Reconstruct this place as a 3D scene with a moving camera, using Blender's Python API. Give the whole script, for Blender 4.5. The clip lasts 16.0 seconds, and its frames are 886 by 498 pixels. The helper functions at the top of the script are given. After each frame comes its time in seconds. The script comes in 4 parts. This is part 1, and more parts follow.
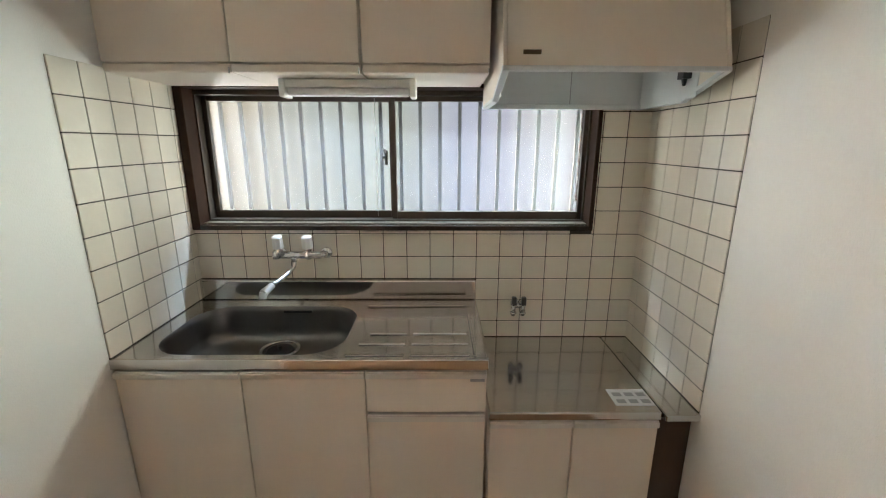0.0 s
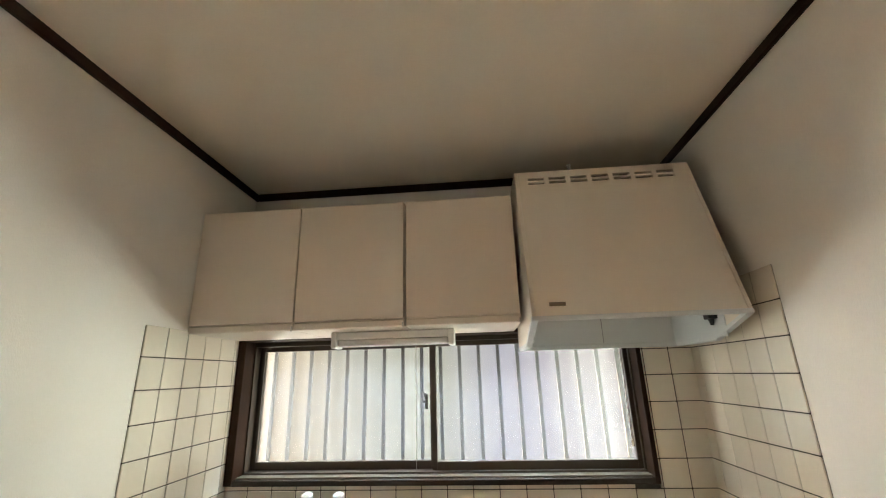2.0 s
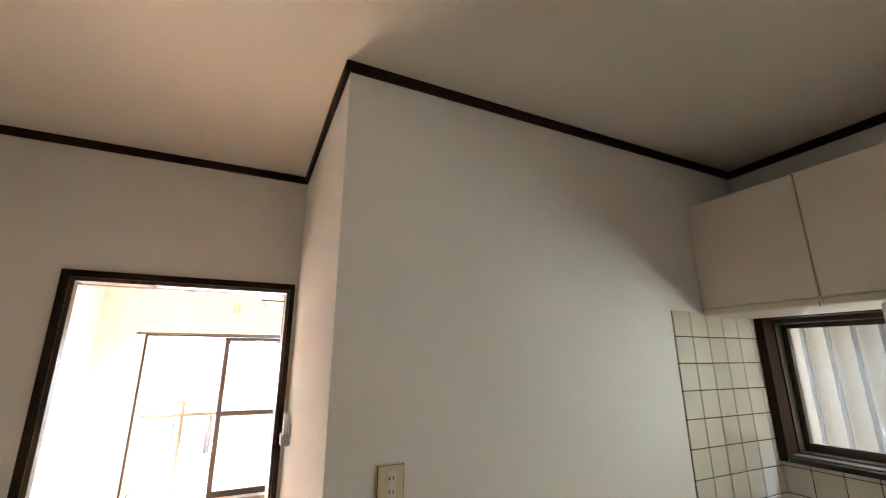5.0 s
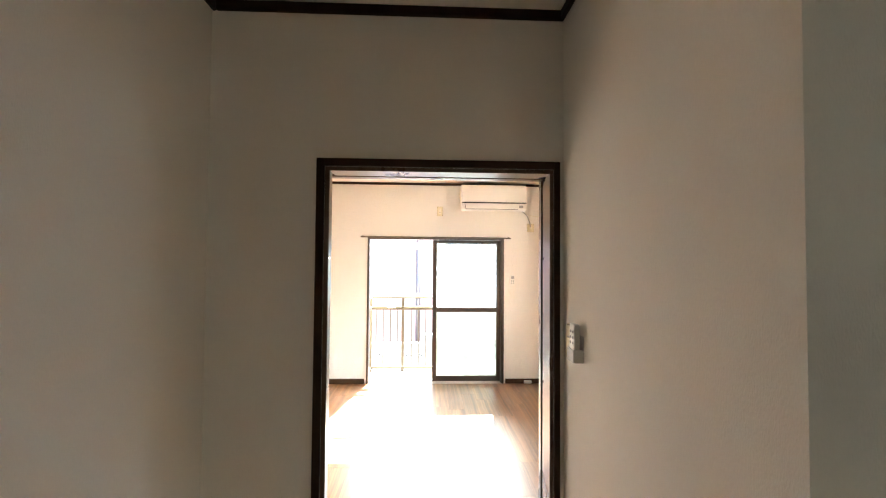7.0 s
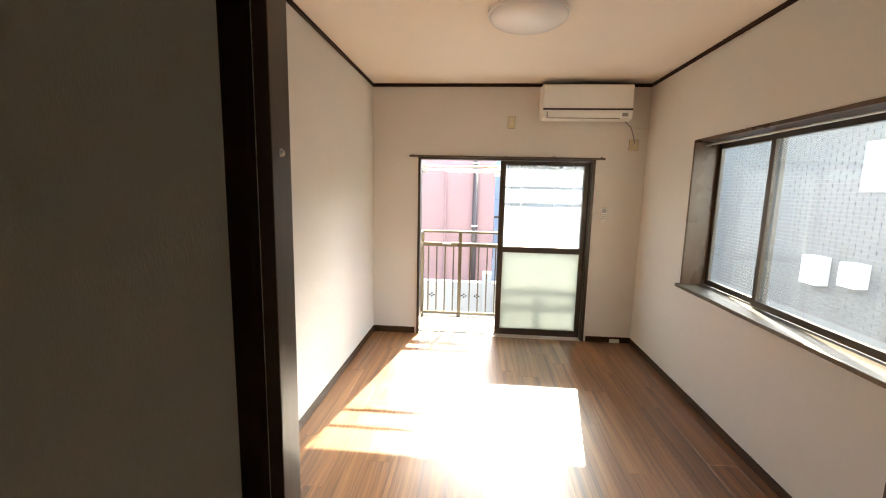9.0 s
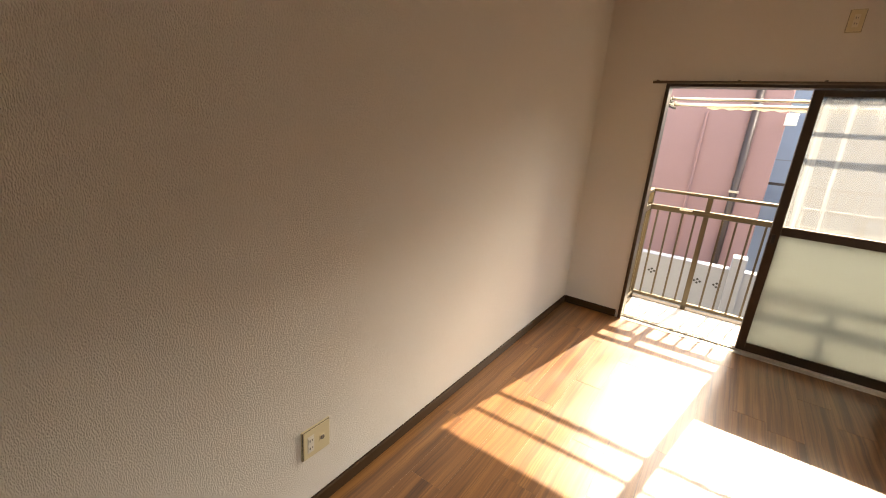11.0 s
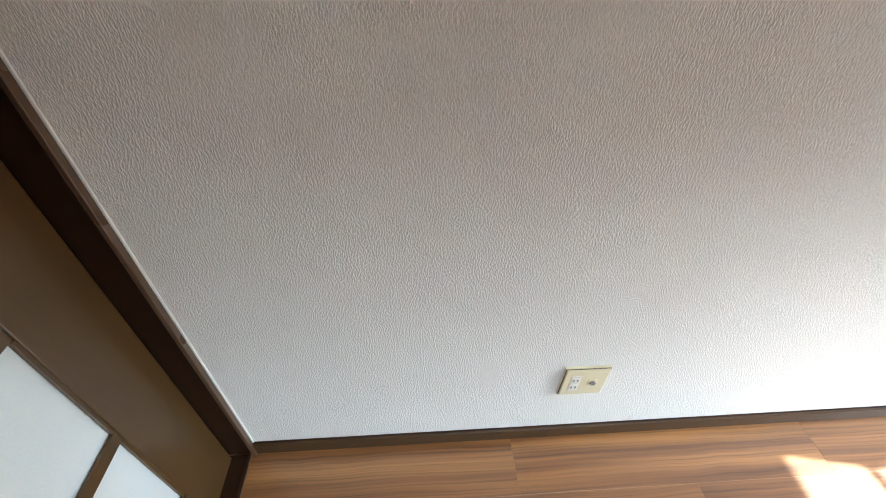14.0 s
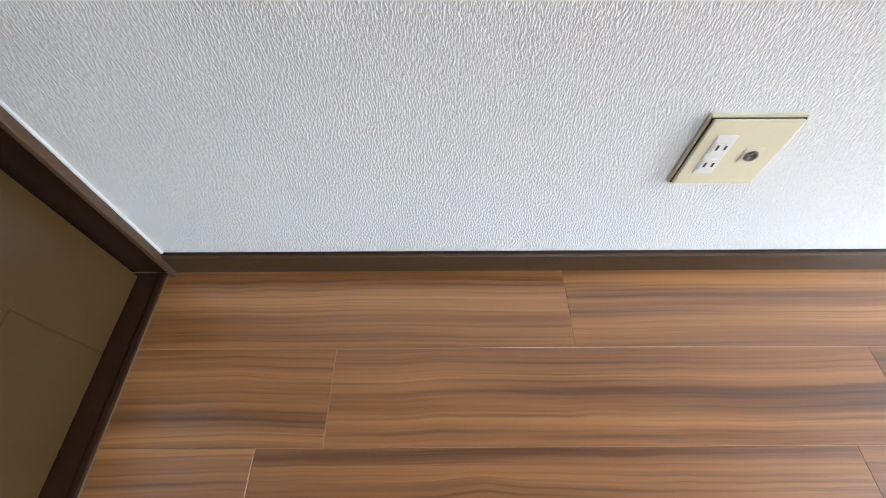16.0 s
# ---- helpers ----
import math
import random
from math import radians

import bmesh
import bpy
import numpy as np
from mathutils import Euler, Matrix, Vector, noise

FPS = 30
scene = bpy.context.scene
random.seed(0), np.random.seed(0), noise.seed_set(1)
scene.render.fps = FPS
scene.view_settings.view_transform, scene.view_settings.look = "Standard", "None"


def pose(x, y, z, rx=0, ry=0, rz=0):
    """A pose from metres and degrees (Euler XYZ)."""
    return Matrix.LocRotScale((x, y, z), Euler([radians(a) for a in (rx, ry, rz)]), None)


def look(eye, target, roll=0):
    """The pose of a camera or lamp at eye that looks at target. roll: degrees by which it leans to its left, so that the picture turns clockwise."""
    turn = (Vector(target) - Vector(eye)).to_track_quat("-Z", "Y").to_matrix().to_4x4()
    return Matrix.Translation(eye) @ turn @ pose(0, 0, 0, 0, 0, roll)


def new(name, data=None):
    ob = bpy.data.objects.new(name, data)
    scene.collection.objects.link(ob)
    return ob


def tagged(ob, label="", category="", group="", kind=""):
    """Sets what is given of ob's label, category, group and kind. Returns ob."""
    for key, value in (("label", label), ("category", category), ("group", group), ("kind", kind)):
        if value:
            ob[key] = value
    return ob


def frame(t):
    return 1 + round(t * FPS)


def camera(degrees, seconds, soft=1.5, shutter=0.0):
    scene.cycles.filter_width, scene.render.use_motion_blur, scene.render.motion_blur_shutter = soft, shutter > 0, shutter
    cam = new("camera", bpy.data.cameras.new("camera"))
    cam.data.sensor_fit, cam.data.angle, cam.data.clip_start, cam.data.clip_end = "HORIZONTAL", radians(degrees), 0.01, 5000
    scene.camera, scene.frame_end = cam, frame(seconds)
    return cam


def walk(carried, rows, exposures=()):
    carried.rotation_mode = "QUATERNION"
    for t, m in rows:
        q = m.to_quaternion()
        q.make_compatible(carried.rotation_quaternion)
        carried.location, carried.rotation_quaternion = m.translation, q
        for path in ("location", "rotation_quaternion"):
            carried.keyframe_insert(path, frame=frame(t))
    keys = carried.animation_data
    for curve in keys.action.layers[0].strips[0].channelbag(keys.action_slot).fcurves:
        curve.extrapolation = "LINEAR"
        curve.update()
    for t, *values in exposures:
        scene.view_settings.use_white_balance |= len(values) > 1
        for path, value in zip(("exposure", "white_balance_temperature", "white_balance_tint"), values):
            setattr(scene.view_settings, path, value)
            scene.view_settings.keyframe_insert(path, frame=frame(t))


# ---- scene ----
# Plan in units of U metres. x = 0 and y = 0 are the kitchen's tiled corner, z = 0 the floor; the living room lies towards -x.
U = 1.16

cam = camera(93.9, 16.0, soft=1.1)
PATH = [
    (0, (1.04, -1.732, 1.464), (1.058, 0.206, 0.97), 0.2),
    (0.5, (1.031, -1.744, 1.476), (1.053, 0.252, 1.339), -0.0),
    (1, (1.047, -1.754, 1.494), (1.038, 0.238, 1.678), -0.5),
    (1.5, (1.043, -1.769, 1.498), (1.001, 0.181, 1.937), -1.1),
    (2, (1.056, -1.782, 1.511), (0.898, 0.125, 2.093), -1.6),
    (2.5, (1.048, -1.799, 1.518), (0.689, 0.057, 2.169), -1.7),
    (3, (1.069, -1.829, 1.528), (0.422, -0.056, 2.188), -1.5),
    (3.5, (1.096, -1.855, 1.521), (0.11, -0.241, 2.171), -1.0),
    (4, (1.103, -1.903, 1.515), (-0.175, -0.495, 2.135), -0.7),
    (4.5, (1.121, -1.961, 1.507), (-0.428, -0.833, 2.08), -0.3),
    (5, (1.09, -2.04, 1.51), (-0.66, -1.217, 2.019), 0.0),
    (5.2, (1.061, -2.072, 1.509), (-0.749, -1.37, 1.99), 0.2),
    (7.3, (0.368, -2.348, 1.477), (-1.631, -2.325, 1.479), 0.4),
    (7.5, (0.269, -2.37, 1.465), (-1.731, -2.359, 1.418), 0.3),
    (8, (-0.014, -2.432, 1.475), (-2.01, -2.43, 1.348), 0.4),
    (8.2, (-0.119, -2.438, 1.477), (-2.112, -2.445, 1.31), 0.5),
    (10.3, (-1.041, -2.443, 1.419), (-2.856, -3.121, 0.921), 3.8),
    (10.5, (-1.1, -2.44, 1.41), (-2.859, -3.235, 0.888), 4.0),
    (11, (-1.202, -2.481, 1.385), (-2.782, -3.565, 0.812), 4.4),
    (11.5, (-1.264, -2.576, 1.396), (-2.604, -3.922, 0.771), 3.9),
    (12, (-1.341, -2.626, 1.38), (-2.412, -4.182, 0.723), 3.1),
    (12.5, (-1.459, -2.717, 1.366), (-2.232, -4.388, 0.584), 3.6),
    (13, (-1.57, -2.789, 1.35), (-2.052, -4.48, 0.396), 3.0),
    (13.5, (-1.577, -2.87, 1.3), (-1.838, -4.49, 0.156), 2.9),
    (14, (-1.548, -2.935, 1.243), (-1.671, -4.428, -0.082), 1.4),
    (14.5, (-1.587, -3.023, 1.055), (-1.588, -4.372, -0.421), -1.0),
    (15, (-1.577, -3.068, 0.877), (-1.584, -4.29, -0.706), -0.3),
    (15.5, (-1.576, -3.074, 0.739), (-1.58, -4.22, -0.899), 0.1),
    (16, (-1.579, -3.076, 0.691), (-1.581, -4.16, -0.99), -0.2),
]
EXPOSURES = [(0, 6.35, 6200, 7), (1, 6.4, 6900, 8), (3.5, 6.4, 6800, 8), (5.0, 5.85, 6500, 8), (7.3, 4.8, 6500, 1), (8.2, 4.35, 6400, 0), (10.3, 2.4, 9000, 12), (11.5, 2.55, 9200, 13), (12.5, 3.1, 7000, 5), (14, 3.5, 5900, 2), (15, 3.35, 5850, 3), (16, 3.55, 5850, 6)]
walk(cam, [(t, look(Vector(eye) * U, Vector(target) * U, roll)) for t, eye, target, roll in PATH], EXPOSURES)

# ---- light ----
SUN_WAY = Vector((-0.983, 0.183, 0.822)).normalized()   # towards the sun
world = bpy.data.worlds.new("world")
scene.world = world
world.use_nodes = True
sky = world.node_tree.nodes.new("ShaderNodeTexSky")
sky.sky_type, sky.sun_disc = "NISHITA", False
sky.sun_elevation = math.asin(SUN_WAY.z)
sky.sun_rotation = math.atan2(SUN_WAY.x, SUN_WAY.y)
background = world.node_tree.nodes["Background"]
background.inputs["Strength"].default_value = 0.15
world.node_tree.links.new(sky.outputs[0], background.inputs["Color"])
sun = new("sun", bpy.data.lights.new("sun", "SUN"))
sun.data.energy, sun.data.angle, sun.data.color = 3.2, radians(0.53), (1.0, 0.93, 0.83)
sun.matrix_world = look(SUN_WAY * 30, (0, 0, 0))


def fill_lamp(name, eye, target, wide, high, power, colour, spread=180):
    """An unseen area lamp, added to stand in for the sky's light at a window."""
    lamp = new(name, bpy.data.lights.new(name, "AREA"))
    lamp.data.shape, lamp.data.size, lamp.data.size_y = "RECTANGLE", wide * U, high * U
    lamp.data.energy, lamp.data.color, lamp.data.spread = power, colour, radians(spread)
    lamp.matrix_world = look(Vector(eye) * U, Vector(target) * U)


# added lamp hidden above the window, for skylight on sill and sink
fill_lamp("gap_fill_above", (0.95, 0.60, 2.75), (0.95, -0.35, 1.0), 1.5, 0.5, 6.0, (0.62, 0.80, 1.0))
# two added lamps, hidden beside the window, brighten the kitchen's side walls
fill_lamp("gap_fill_east", (2.33, 0.70, 1.40), (2.33, -2.0, 1.30), 0.90, 1.0, 3.0, (0.90, 1.0, 0.92))
fill_lamp("gap_fill_west", (-0.74, 0.70, 1.40), (-0.74, -2.0, 1.30), 0.90, 1.0, 3.7, (1.0, 0.97, 0.93))
# unseen lamps over the neighbours' roofs, north and west, added to strengthen the sky
fill_lamp("sky_fill_north", (-2.80, 2.40, 3.45), (-2.70, -3.3, 0.6), 4.0, 1.4, 78.0, (0.80, 0.90, 1.0))
fill_lamp("sky_fill_west", (-9.20, -0.90, 3.70), (-2.0, -2.25, 0.5), 1.9, 2.3, 115.0, (0.92, 0.96, 1.0))


# ---- materials ----
def material(name, colour, rough=0.5, metal=0.0, grain=0.06, grain_size=120.0, stretch=(1, 1, 1), bump=0.0, bump_size=200.0,
             stain=0.05, spec=0.5, by_object=0.0, coat=0.0):
    """A painted or plain surface: its colour varied by stains and grain, with fine relief."""
    m = bpy.data.materials.new(name)
    m.use_nodes = True
    n, l = m.node_tree.nodes, m.node_tree.links
    p = n["Principled BSDF"]
    co = n.new("ShaderNodeTexCoord")
    mp = n.new("ShaderNodeMapping")
    mp.inputs["Scale"].default_value = stretch
    l.new(co.outputs["Object"], mp.inputs["Vector"])
    fine, wide = n.new("ShaderNodeTexNoise"), n.new("ShaderNodeTexNoise")
    fine.inputs["Scale"].default_value, fine.inputs["Detail"].default_value = grain_size, 4
    wide.inputs["Scale"].default_value, wide.inputs["Detail"].default_value = 2.3, 5
    l.new(mp.outputs[0], fine.inputs["Vector"])
    l.new(co.outputs["Object"], wide.inputs["Vector"])
    total = n.new("ShaderNodeMath")
    total.operation = "MULTIPLY_ADD"
    l.new(fine.outputs[0], total.inputs[0])
    total.inputs[1].default_value = grain * 2
    add = n.new("ShaderNodeMath")
    add.operation = "MULTIPLY_ADD"
    l.new(wide.outputs[0], add.inputs[0])
    add.inputs[1].default_value, add.inputs[2].default_value = stain * 2, 1 - grain - stain
    l.new(add.outputs[0], total.inputs[2])
    value = total.outputs[0]
    if by_object:
        info, vary = n.new("ShaderNodeObjectInfo"), n.new("ShaderNodeMath")
        vary.operation = "MULTIPLY_ADD"
        l.new(info.outputs["Random"], vary.inputs[0])
        vary.inputs[1].default_value = by_object
        l.new(value, vary.inputs[2])
        value = vary.outputs[0]
    mix = n.new("ShaderNodeVectorMath")
    mix.operation = "SCALE"
    mix.inputs[0].default_value = colour
    l.new(value, mix.inputs["Scale"])
    l.new(mix.outputs[0], p.inputs["Base Color"])
    rg = n.new("ShaderNodeMath")
    rg.operation = "MULTIPLY_ADD"
    l.new(wide.outputs[0], rg.inputs[0])
    rg.inputs[1].default_value, rg.inputs[2].default_value = rough * 0.3, rough * 0.85
    l.new(rg.outputs[0], p.inputs["Roughness"])
    p.inputs["Metallic"].default_value = metal
    p.inputs["Specular IOR Level"].default_value = spec
    p.inputs["Coat Weight"].default_value = coat
    if bump:
        relief, b = n.new("ShaderNodeTexNoise"), n.new("ShaderNodeBump")
        relief.inputs["Scale"].default_value, relief.inputs["Detail"].default_value = bump_size, 2
        l.new(mp.outputs[0], relief.inputs["Vector"])
        l.new(relief.outputs[0], b.inputs["Height"])
        b.inputs["Strength"].default_value, b.inputs["Distance"].default_value = bump, 0.0035
        l.new(b.outputs[0], p.inputs["Normal"])
    return m


def plank_print(name, dark, mid, light, rough, spec):
    """Walnut print: broad wavering bands, dark hairlines and a few knots; each board draws its own."""
    m = bpy.data.materials.new(name)
    m.use_nodes = True
    n, l = m.node_tree.nodes, m.node_tree.links
    p = n["Principled BSDF"]

    def noise_at(source, scale, detail, rough_=0.5):
        mp, nz = n.new("ShaderNodeMapping"), n.new("ShaderNodeTexNoise")
        mp.inputs["Scale"].default_value = scale
        nz.inputs["Scale"].default_value, nz.inputs["Detail"].default_value, nz.inputs["Roughness"].default_value = 1.0, detail, rough_
        l.new(source, mp.inputs["Vector"])
        l.new(mp.outputs[0], nz.inputs["Vector"])
        return nz.outputs[0]

    def calc(how, a, b, c=0.0):
        k = n.new("ShaderNodeMath")
        k.operation = how
        for socket, v in zip(k.inputs, (a, b, c)):
            if isinstance(v, float):
                socket.default_value = v
            else:
                l.new(v, socket)
        return k.outputs[0]

    def spread(v, a, b, c, d):
        r = n.new("ShaderNodeMapRange")
        for key, val in (("From Min", a), ("From Max", b), ("To Min", c), ("To Max", d)):
            r.inputs[key].default_value = val
        l.new(v, r.inputs["Value"])
        return r.outputs[0]

    co, info, shift = n.new("ShaderNodeTexCoord"), n.new("ShaderNodeObjectInfo"), n.new("ShaderNodeVectorMath")
    shift.operation = "MULTIPLY_ADD"
    l.new(info.outputs["Random"], shift.inputs[0])
    shift.inputs[1].default_value = (37, 91, 0)
    l.new(co.outputs["Object"], shift.inputs[2])
    # knots bend the grain round them
    knot, kmap = n.new("ShaderNodeTexVoronoi"), n.new("ShaderNodeMapping")
    kmap.inputs["Scale"].default_value = (1.5, 4.2, 1.0)
    l.new(shift.outputs[0], kmap.inputs["Vector"])
    l.new(kmap.outputs[0], knot.inputs["Vector"])
    knot.inputs["Scale"].default_value = 1.25
    near_knot = spread(knot.outputs["Distance"], 0.0, 0.16, 1.0, 0.0)
    sway = noise_at(shift.outputs[0], (2.4, 2.0, 1.0), 3)
    bend = calc("MULTIPLY_ADD", sway, 0.030, calc("MULTIPLY", near_knot, 0.010))
    cut, put = n.new("ShaderNodeSeparateXYZ"), n.new("ShaderNodeCombineXYZ")
    l.new(shift.outputs[0], cut.inputs[0])
    l.new(cut.outputs["X"], put.inputs["X"])
    l.new(calc("ADD", cut.outputs["Y"], bend), put.inputs["Y"])
    grain = put.outputs[0]
    bands = noise_at(grain, (0.4, 20.0, 1.0), 3, 0.55)
    streaks = noise_at(grain, (1.1, 105.0, 1.0), 4, 0.6)
    tone = calc("MULTIPLY_ADD", info.outputs["Random"], 0.10, calc("MULTIPLY_ADD", streaks, 0.42, bands))
    ramp = n.new("ShaderNodeValToRGB")
    els = ramp.color_ramp.elements
    els[0].position, els[0].color = 0.57, (*dark, 1)
    els[1].position, els[1].color = 0.95, (*light, 1)
    els.new(0.75).color = (*mid, 1)
    l.new(tone, ramp.inputs[0])
    hairs = spread(noise_at(grain, (1.2, 170.0, 1.0), 4, 0.65), 0.50, 0.64, 1.0, 0.58)
    spots = spread(knot.outputs["Distance"], 0.006, 0.022, 0.28, 1.0)
    less = n.new("ShaderNodeVectorMath")
    less.operation = "SCALE"
    l.new(ramp.outputs[0], less.inputs[0])
    l.new(calc("MULTIPLY", hairs, spots), less.inputs["Scale"])
    l.new(less.outputs[0], p.inputs["Base Color"])
    l.new(spread(noise_at(shift.outputs[0], (3.0, 6.0, 1.0), 3), 0.3, 0.7, rough * 0.85, rough * 1.15), p.inputs["Roughness"])
    p.inputs["Specular IOR Level"].default_value = spec
    p.inputs["Coat Weight"].default_value, p.inputs["Coat Roughness"].default_value, p.inputs["Coat IOR"].default_value = 0.5, 0.30, 1.5
    b = n.new("ShaderNodeBump")
    b.inputs["Strength"].default_value, b.inputs["Distance"].default_value = 0.05, 0.001
    l.new(streaks, b.inputs["Height"])
    l.new(b.outputs[0], p.inputs["Normal"])
    return m


def pane_material(name, clear, diffuse, gloss, colour, streak=0.0, gloss_rough=0.05):
    """Thin window glass: part clear, part light-scattering, part mirror."""
    m = bpy.data.materials.new(name)
    m.use_nodes = True
    n, l = m.node_tree.nodes, m.node_tree.links
    n.remove(n["Principled BSDF"])
    a, b, c = n.new("ShaderNodeBsdfTransparent"), n.new("ShaderNodeBsdfTranslucent"), n.new("ShaderNodeBsdfGlossy")
    c.inputs["Roughness"].default_value = gloss_rough
    b.inputs["Color"].default_value = (*colour, 1)
    a.inputs["Color"].default_value = (*[0.5 + 0.5 * v for v in colour], 1)
    first, second = n.new("ShaderNodeMixShader"), n.new("ShaderNodeMixShader")
    first.inputs[0].default_value = diffuse / (clear + diffuse)
    second.inputs[0].default_value = gloss
    l.new(a.outputs[0], first.inputs[1])
    l.new(b.outputs[0], first.inputs[2])
    l.new(first.outputs[0], second.inputs[1])
    l.new(c.outputs[0], second.inputs[2])
    l.new(second.outputs[0], n["Material Output"].inputs["Surface"])
    if streak:
        co, mp, nz, ramp = (n.new("ShaderNodeTexCoord"), n.new("ShaderNodeMapping"), n.new("ShaderNodeTexNoise"), n.new("ShaderNodeValToRGB"))
        mp.inputs["Scale"].default_value = (1, 9.5, 0.35)
        nz.inputs["Scale"].default_value, nz.inputs["Detail"].default_value = 1.5, 6
        l.new(co.outputs["Object"], mp.inputs["Vector"])
        l.new(mp.outputs[0], nz.inputs["Vector"])
        l.new(nz.outputs[0], ramp.inputs[0])
        ramp.color_ramp.elements[0].position, ramp.color_ramp.elements[1].position = 0.50, 0.66
        ramp.color_ramp.elements[0].color = (diffuse / (clear + diffuse),) * 3 + (1,)
        ramp.color_ramp.elements[1].color = (min(1, diffuse / (clear + diffuse) + streak),) * 3 + (1,)
        l.new(ramp.outputs[0], first.inputs[0])
    return m


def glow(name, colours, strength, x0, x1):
    """A plain glowing backdrop added for the daylight behind a frosted window, its tint painted to drift along x."""
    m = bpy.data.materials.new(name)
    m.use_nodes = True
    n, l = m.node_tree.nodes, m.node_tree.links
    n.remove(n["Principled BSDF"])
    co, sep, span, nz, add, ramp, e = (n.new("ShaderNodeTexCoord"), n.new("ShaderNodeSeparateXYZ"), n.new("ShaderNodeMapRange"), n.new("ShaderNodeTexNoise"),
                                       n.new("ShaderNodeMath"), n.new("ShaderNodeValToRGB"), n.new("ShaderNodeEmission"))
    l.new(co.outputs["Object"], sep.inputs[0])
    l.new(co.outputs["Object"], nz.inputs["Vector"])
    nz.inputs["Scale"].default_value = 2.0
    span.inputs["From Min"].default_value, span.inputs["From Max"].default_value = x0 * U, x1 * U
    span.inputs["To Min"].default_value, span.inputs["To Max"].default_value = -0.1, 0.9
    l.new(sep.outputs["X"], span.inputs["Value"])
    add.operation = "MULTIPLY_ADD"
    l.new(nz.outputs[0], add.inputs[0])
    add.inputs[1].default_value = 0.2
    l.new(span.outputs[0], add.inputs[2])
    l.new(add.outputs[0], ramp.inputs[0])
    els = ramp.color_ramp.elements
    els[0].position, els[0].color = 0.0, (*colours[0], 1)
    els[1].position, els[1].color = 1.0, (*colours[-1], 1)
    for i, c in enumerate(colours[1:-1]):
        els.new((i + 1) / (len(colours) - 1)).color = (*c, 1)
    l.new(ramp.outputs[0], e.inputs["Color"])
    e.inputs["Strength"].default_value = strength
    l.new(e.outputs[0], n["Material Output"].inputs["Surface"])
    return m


WALLPAPER = material("wallpaper", (0.85, 0.82, 0.76), 0.75, grain=0.03, grain_size=300, stretch=(1, 1, 0.36), bump=2.0, bump_size=400, stain=0.03, spec=0.25)
WALLPAPER_SMOOTH = material("smooth_wallpaper", (0.85, 0.82, 0.76), 0.75, grain=0.03, grain_size=260, stretch=(1, 1, 0.36), bump=0.25, bump_size=300, stain=0.03, spec=0.25)
SILL = material("glossy_dark_sill", (0.03, 0.018, 0.011), 0.16, grain=0.2, grain_size=30, stretch=(0.1, 1, 1), stain=0.15)
CEILING = material("ceiling_paper", (0.86, 0.80, 0.70), 0.8, grain=0.03, grain_size=150, bump=0.25, bump_size=190, stain=0.03, spec=0.2)
TRIM = material("dark_stained_trim", (0.030, 0.0135, 0.0065), 0.5, spec=0.10, grain=0.25, grain_size=30, stretch=(1, 1, 1), bump=0.1, bump_size=70, stain=0.15)
TRIM_BROWN = material("brown_veneer_trim", (0.085, 0.046, 0.024), 0.28, spec=0.5, grain=0.2, grain_size=34, stretch=(1, 1, 0.15), bump=0.1, bump_size=60, stain=0.15)
TRIM_MID = material("brown_stained_trim", (0.062, 0.034, 0.0165), 0.45, spec=0.12, grain=0.2, grain_size=34, stretch=(0.3, 0.3, 1), bump=0.1, bump_size=70, stain=0.15)
DOOR_WOOD = material("brown_door_veneer", (0.080, 0.043, 0.0145), 0.30, grain=0.15, grain_size=30, stretch=(1, 1, 0.12), bump=0.08, bump_size=60, stain=0.22)
PLANK = plank_print("wood_print_flooring", (0.105, 0.038, 0.0115), (0.235, 0.095, 0.028), (0.37, 0.170, 0.054), 0.36, 0.8)
JOINT = material("floor_joint", (0.32, 0.205, 0.12), 0.6)
LINO = material("kitchen_floor_vinyl", (0.47, 0.30, 0.175), 0.4, grain=0.15, grain_size=20, stretch=(0.2, 2, 1))
TILE = material("cream_glazed_tile", (0.74, 0.675, 0.565), 0.10, grain=0.02, grain_size=60, bump=0.06, bump_size=26, stain=0.04, by_object=0.06)
GROUT = material("dark_tile_joint", (0.045, 0.032, 0.022), 0.85, grain=0.2)
STEEL = material("brushed_steel", (0.60, 0.585, 0.56), 0.11, 1.0, grain=0.06, grain_size=40, stretch=(0.05, 3, 3), bump=0.02, bump_size=60, stain=0.08)
STEEL_DECK = material("satin_deck_steel", (0.60, 0.595, 0.585), 0.15, 1.0, grain=0.06, grain_size=40, stretch=(0.05, 3, 3), bump=0.02, bump_size=60, stain=0.08)
# dark metal for small parts; on the sink bowl its darkness is painted shade
STEEL_DARK = material("dark_steel_and_bowl_shade", (0.24, 0.23, 0.22), 0.30, 1.0, grain=0.08, grain_size=60, stain=0.12)
CHROME = material("chrome", (0.72, 0.72, 0.73), 0.12, 1.0, stain=0.05)
ALU = material("satin_aluminium", (0.70, 0.68, 0.64), 0.33, 0.9, grain=0.06, grain_size=60, stretch=(0.1, 2, 2))
BRONZE = material("bronze_aluminium", (0.060, 0.043, 0.030), 0.38, 0.35, grain=0.1, stain=0.12)
BRONZE_LIGHT = material("pale_bronze_aluminium", (0.105, 0.083, 0.055), 0.42, 0.45, grain=0.1, stain=0.2)
CABINET = material("cream_cabinet_laminate", (0.76, 0.68, 0.585), 0.42, grain=0.02, grain_size=90, stain=0.04)
HOOD = material("cream_enamel", (0.77, 0.70, 0.60), 0.38, grain=0.02, stain=0.05)
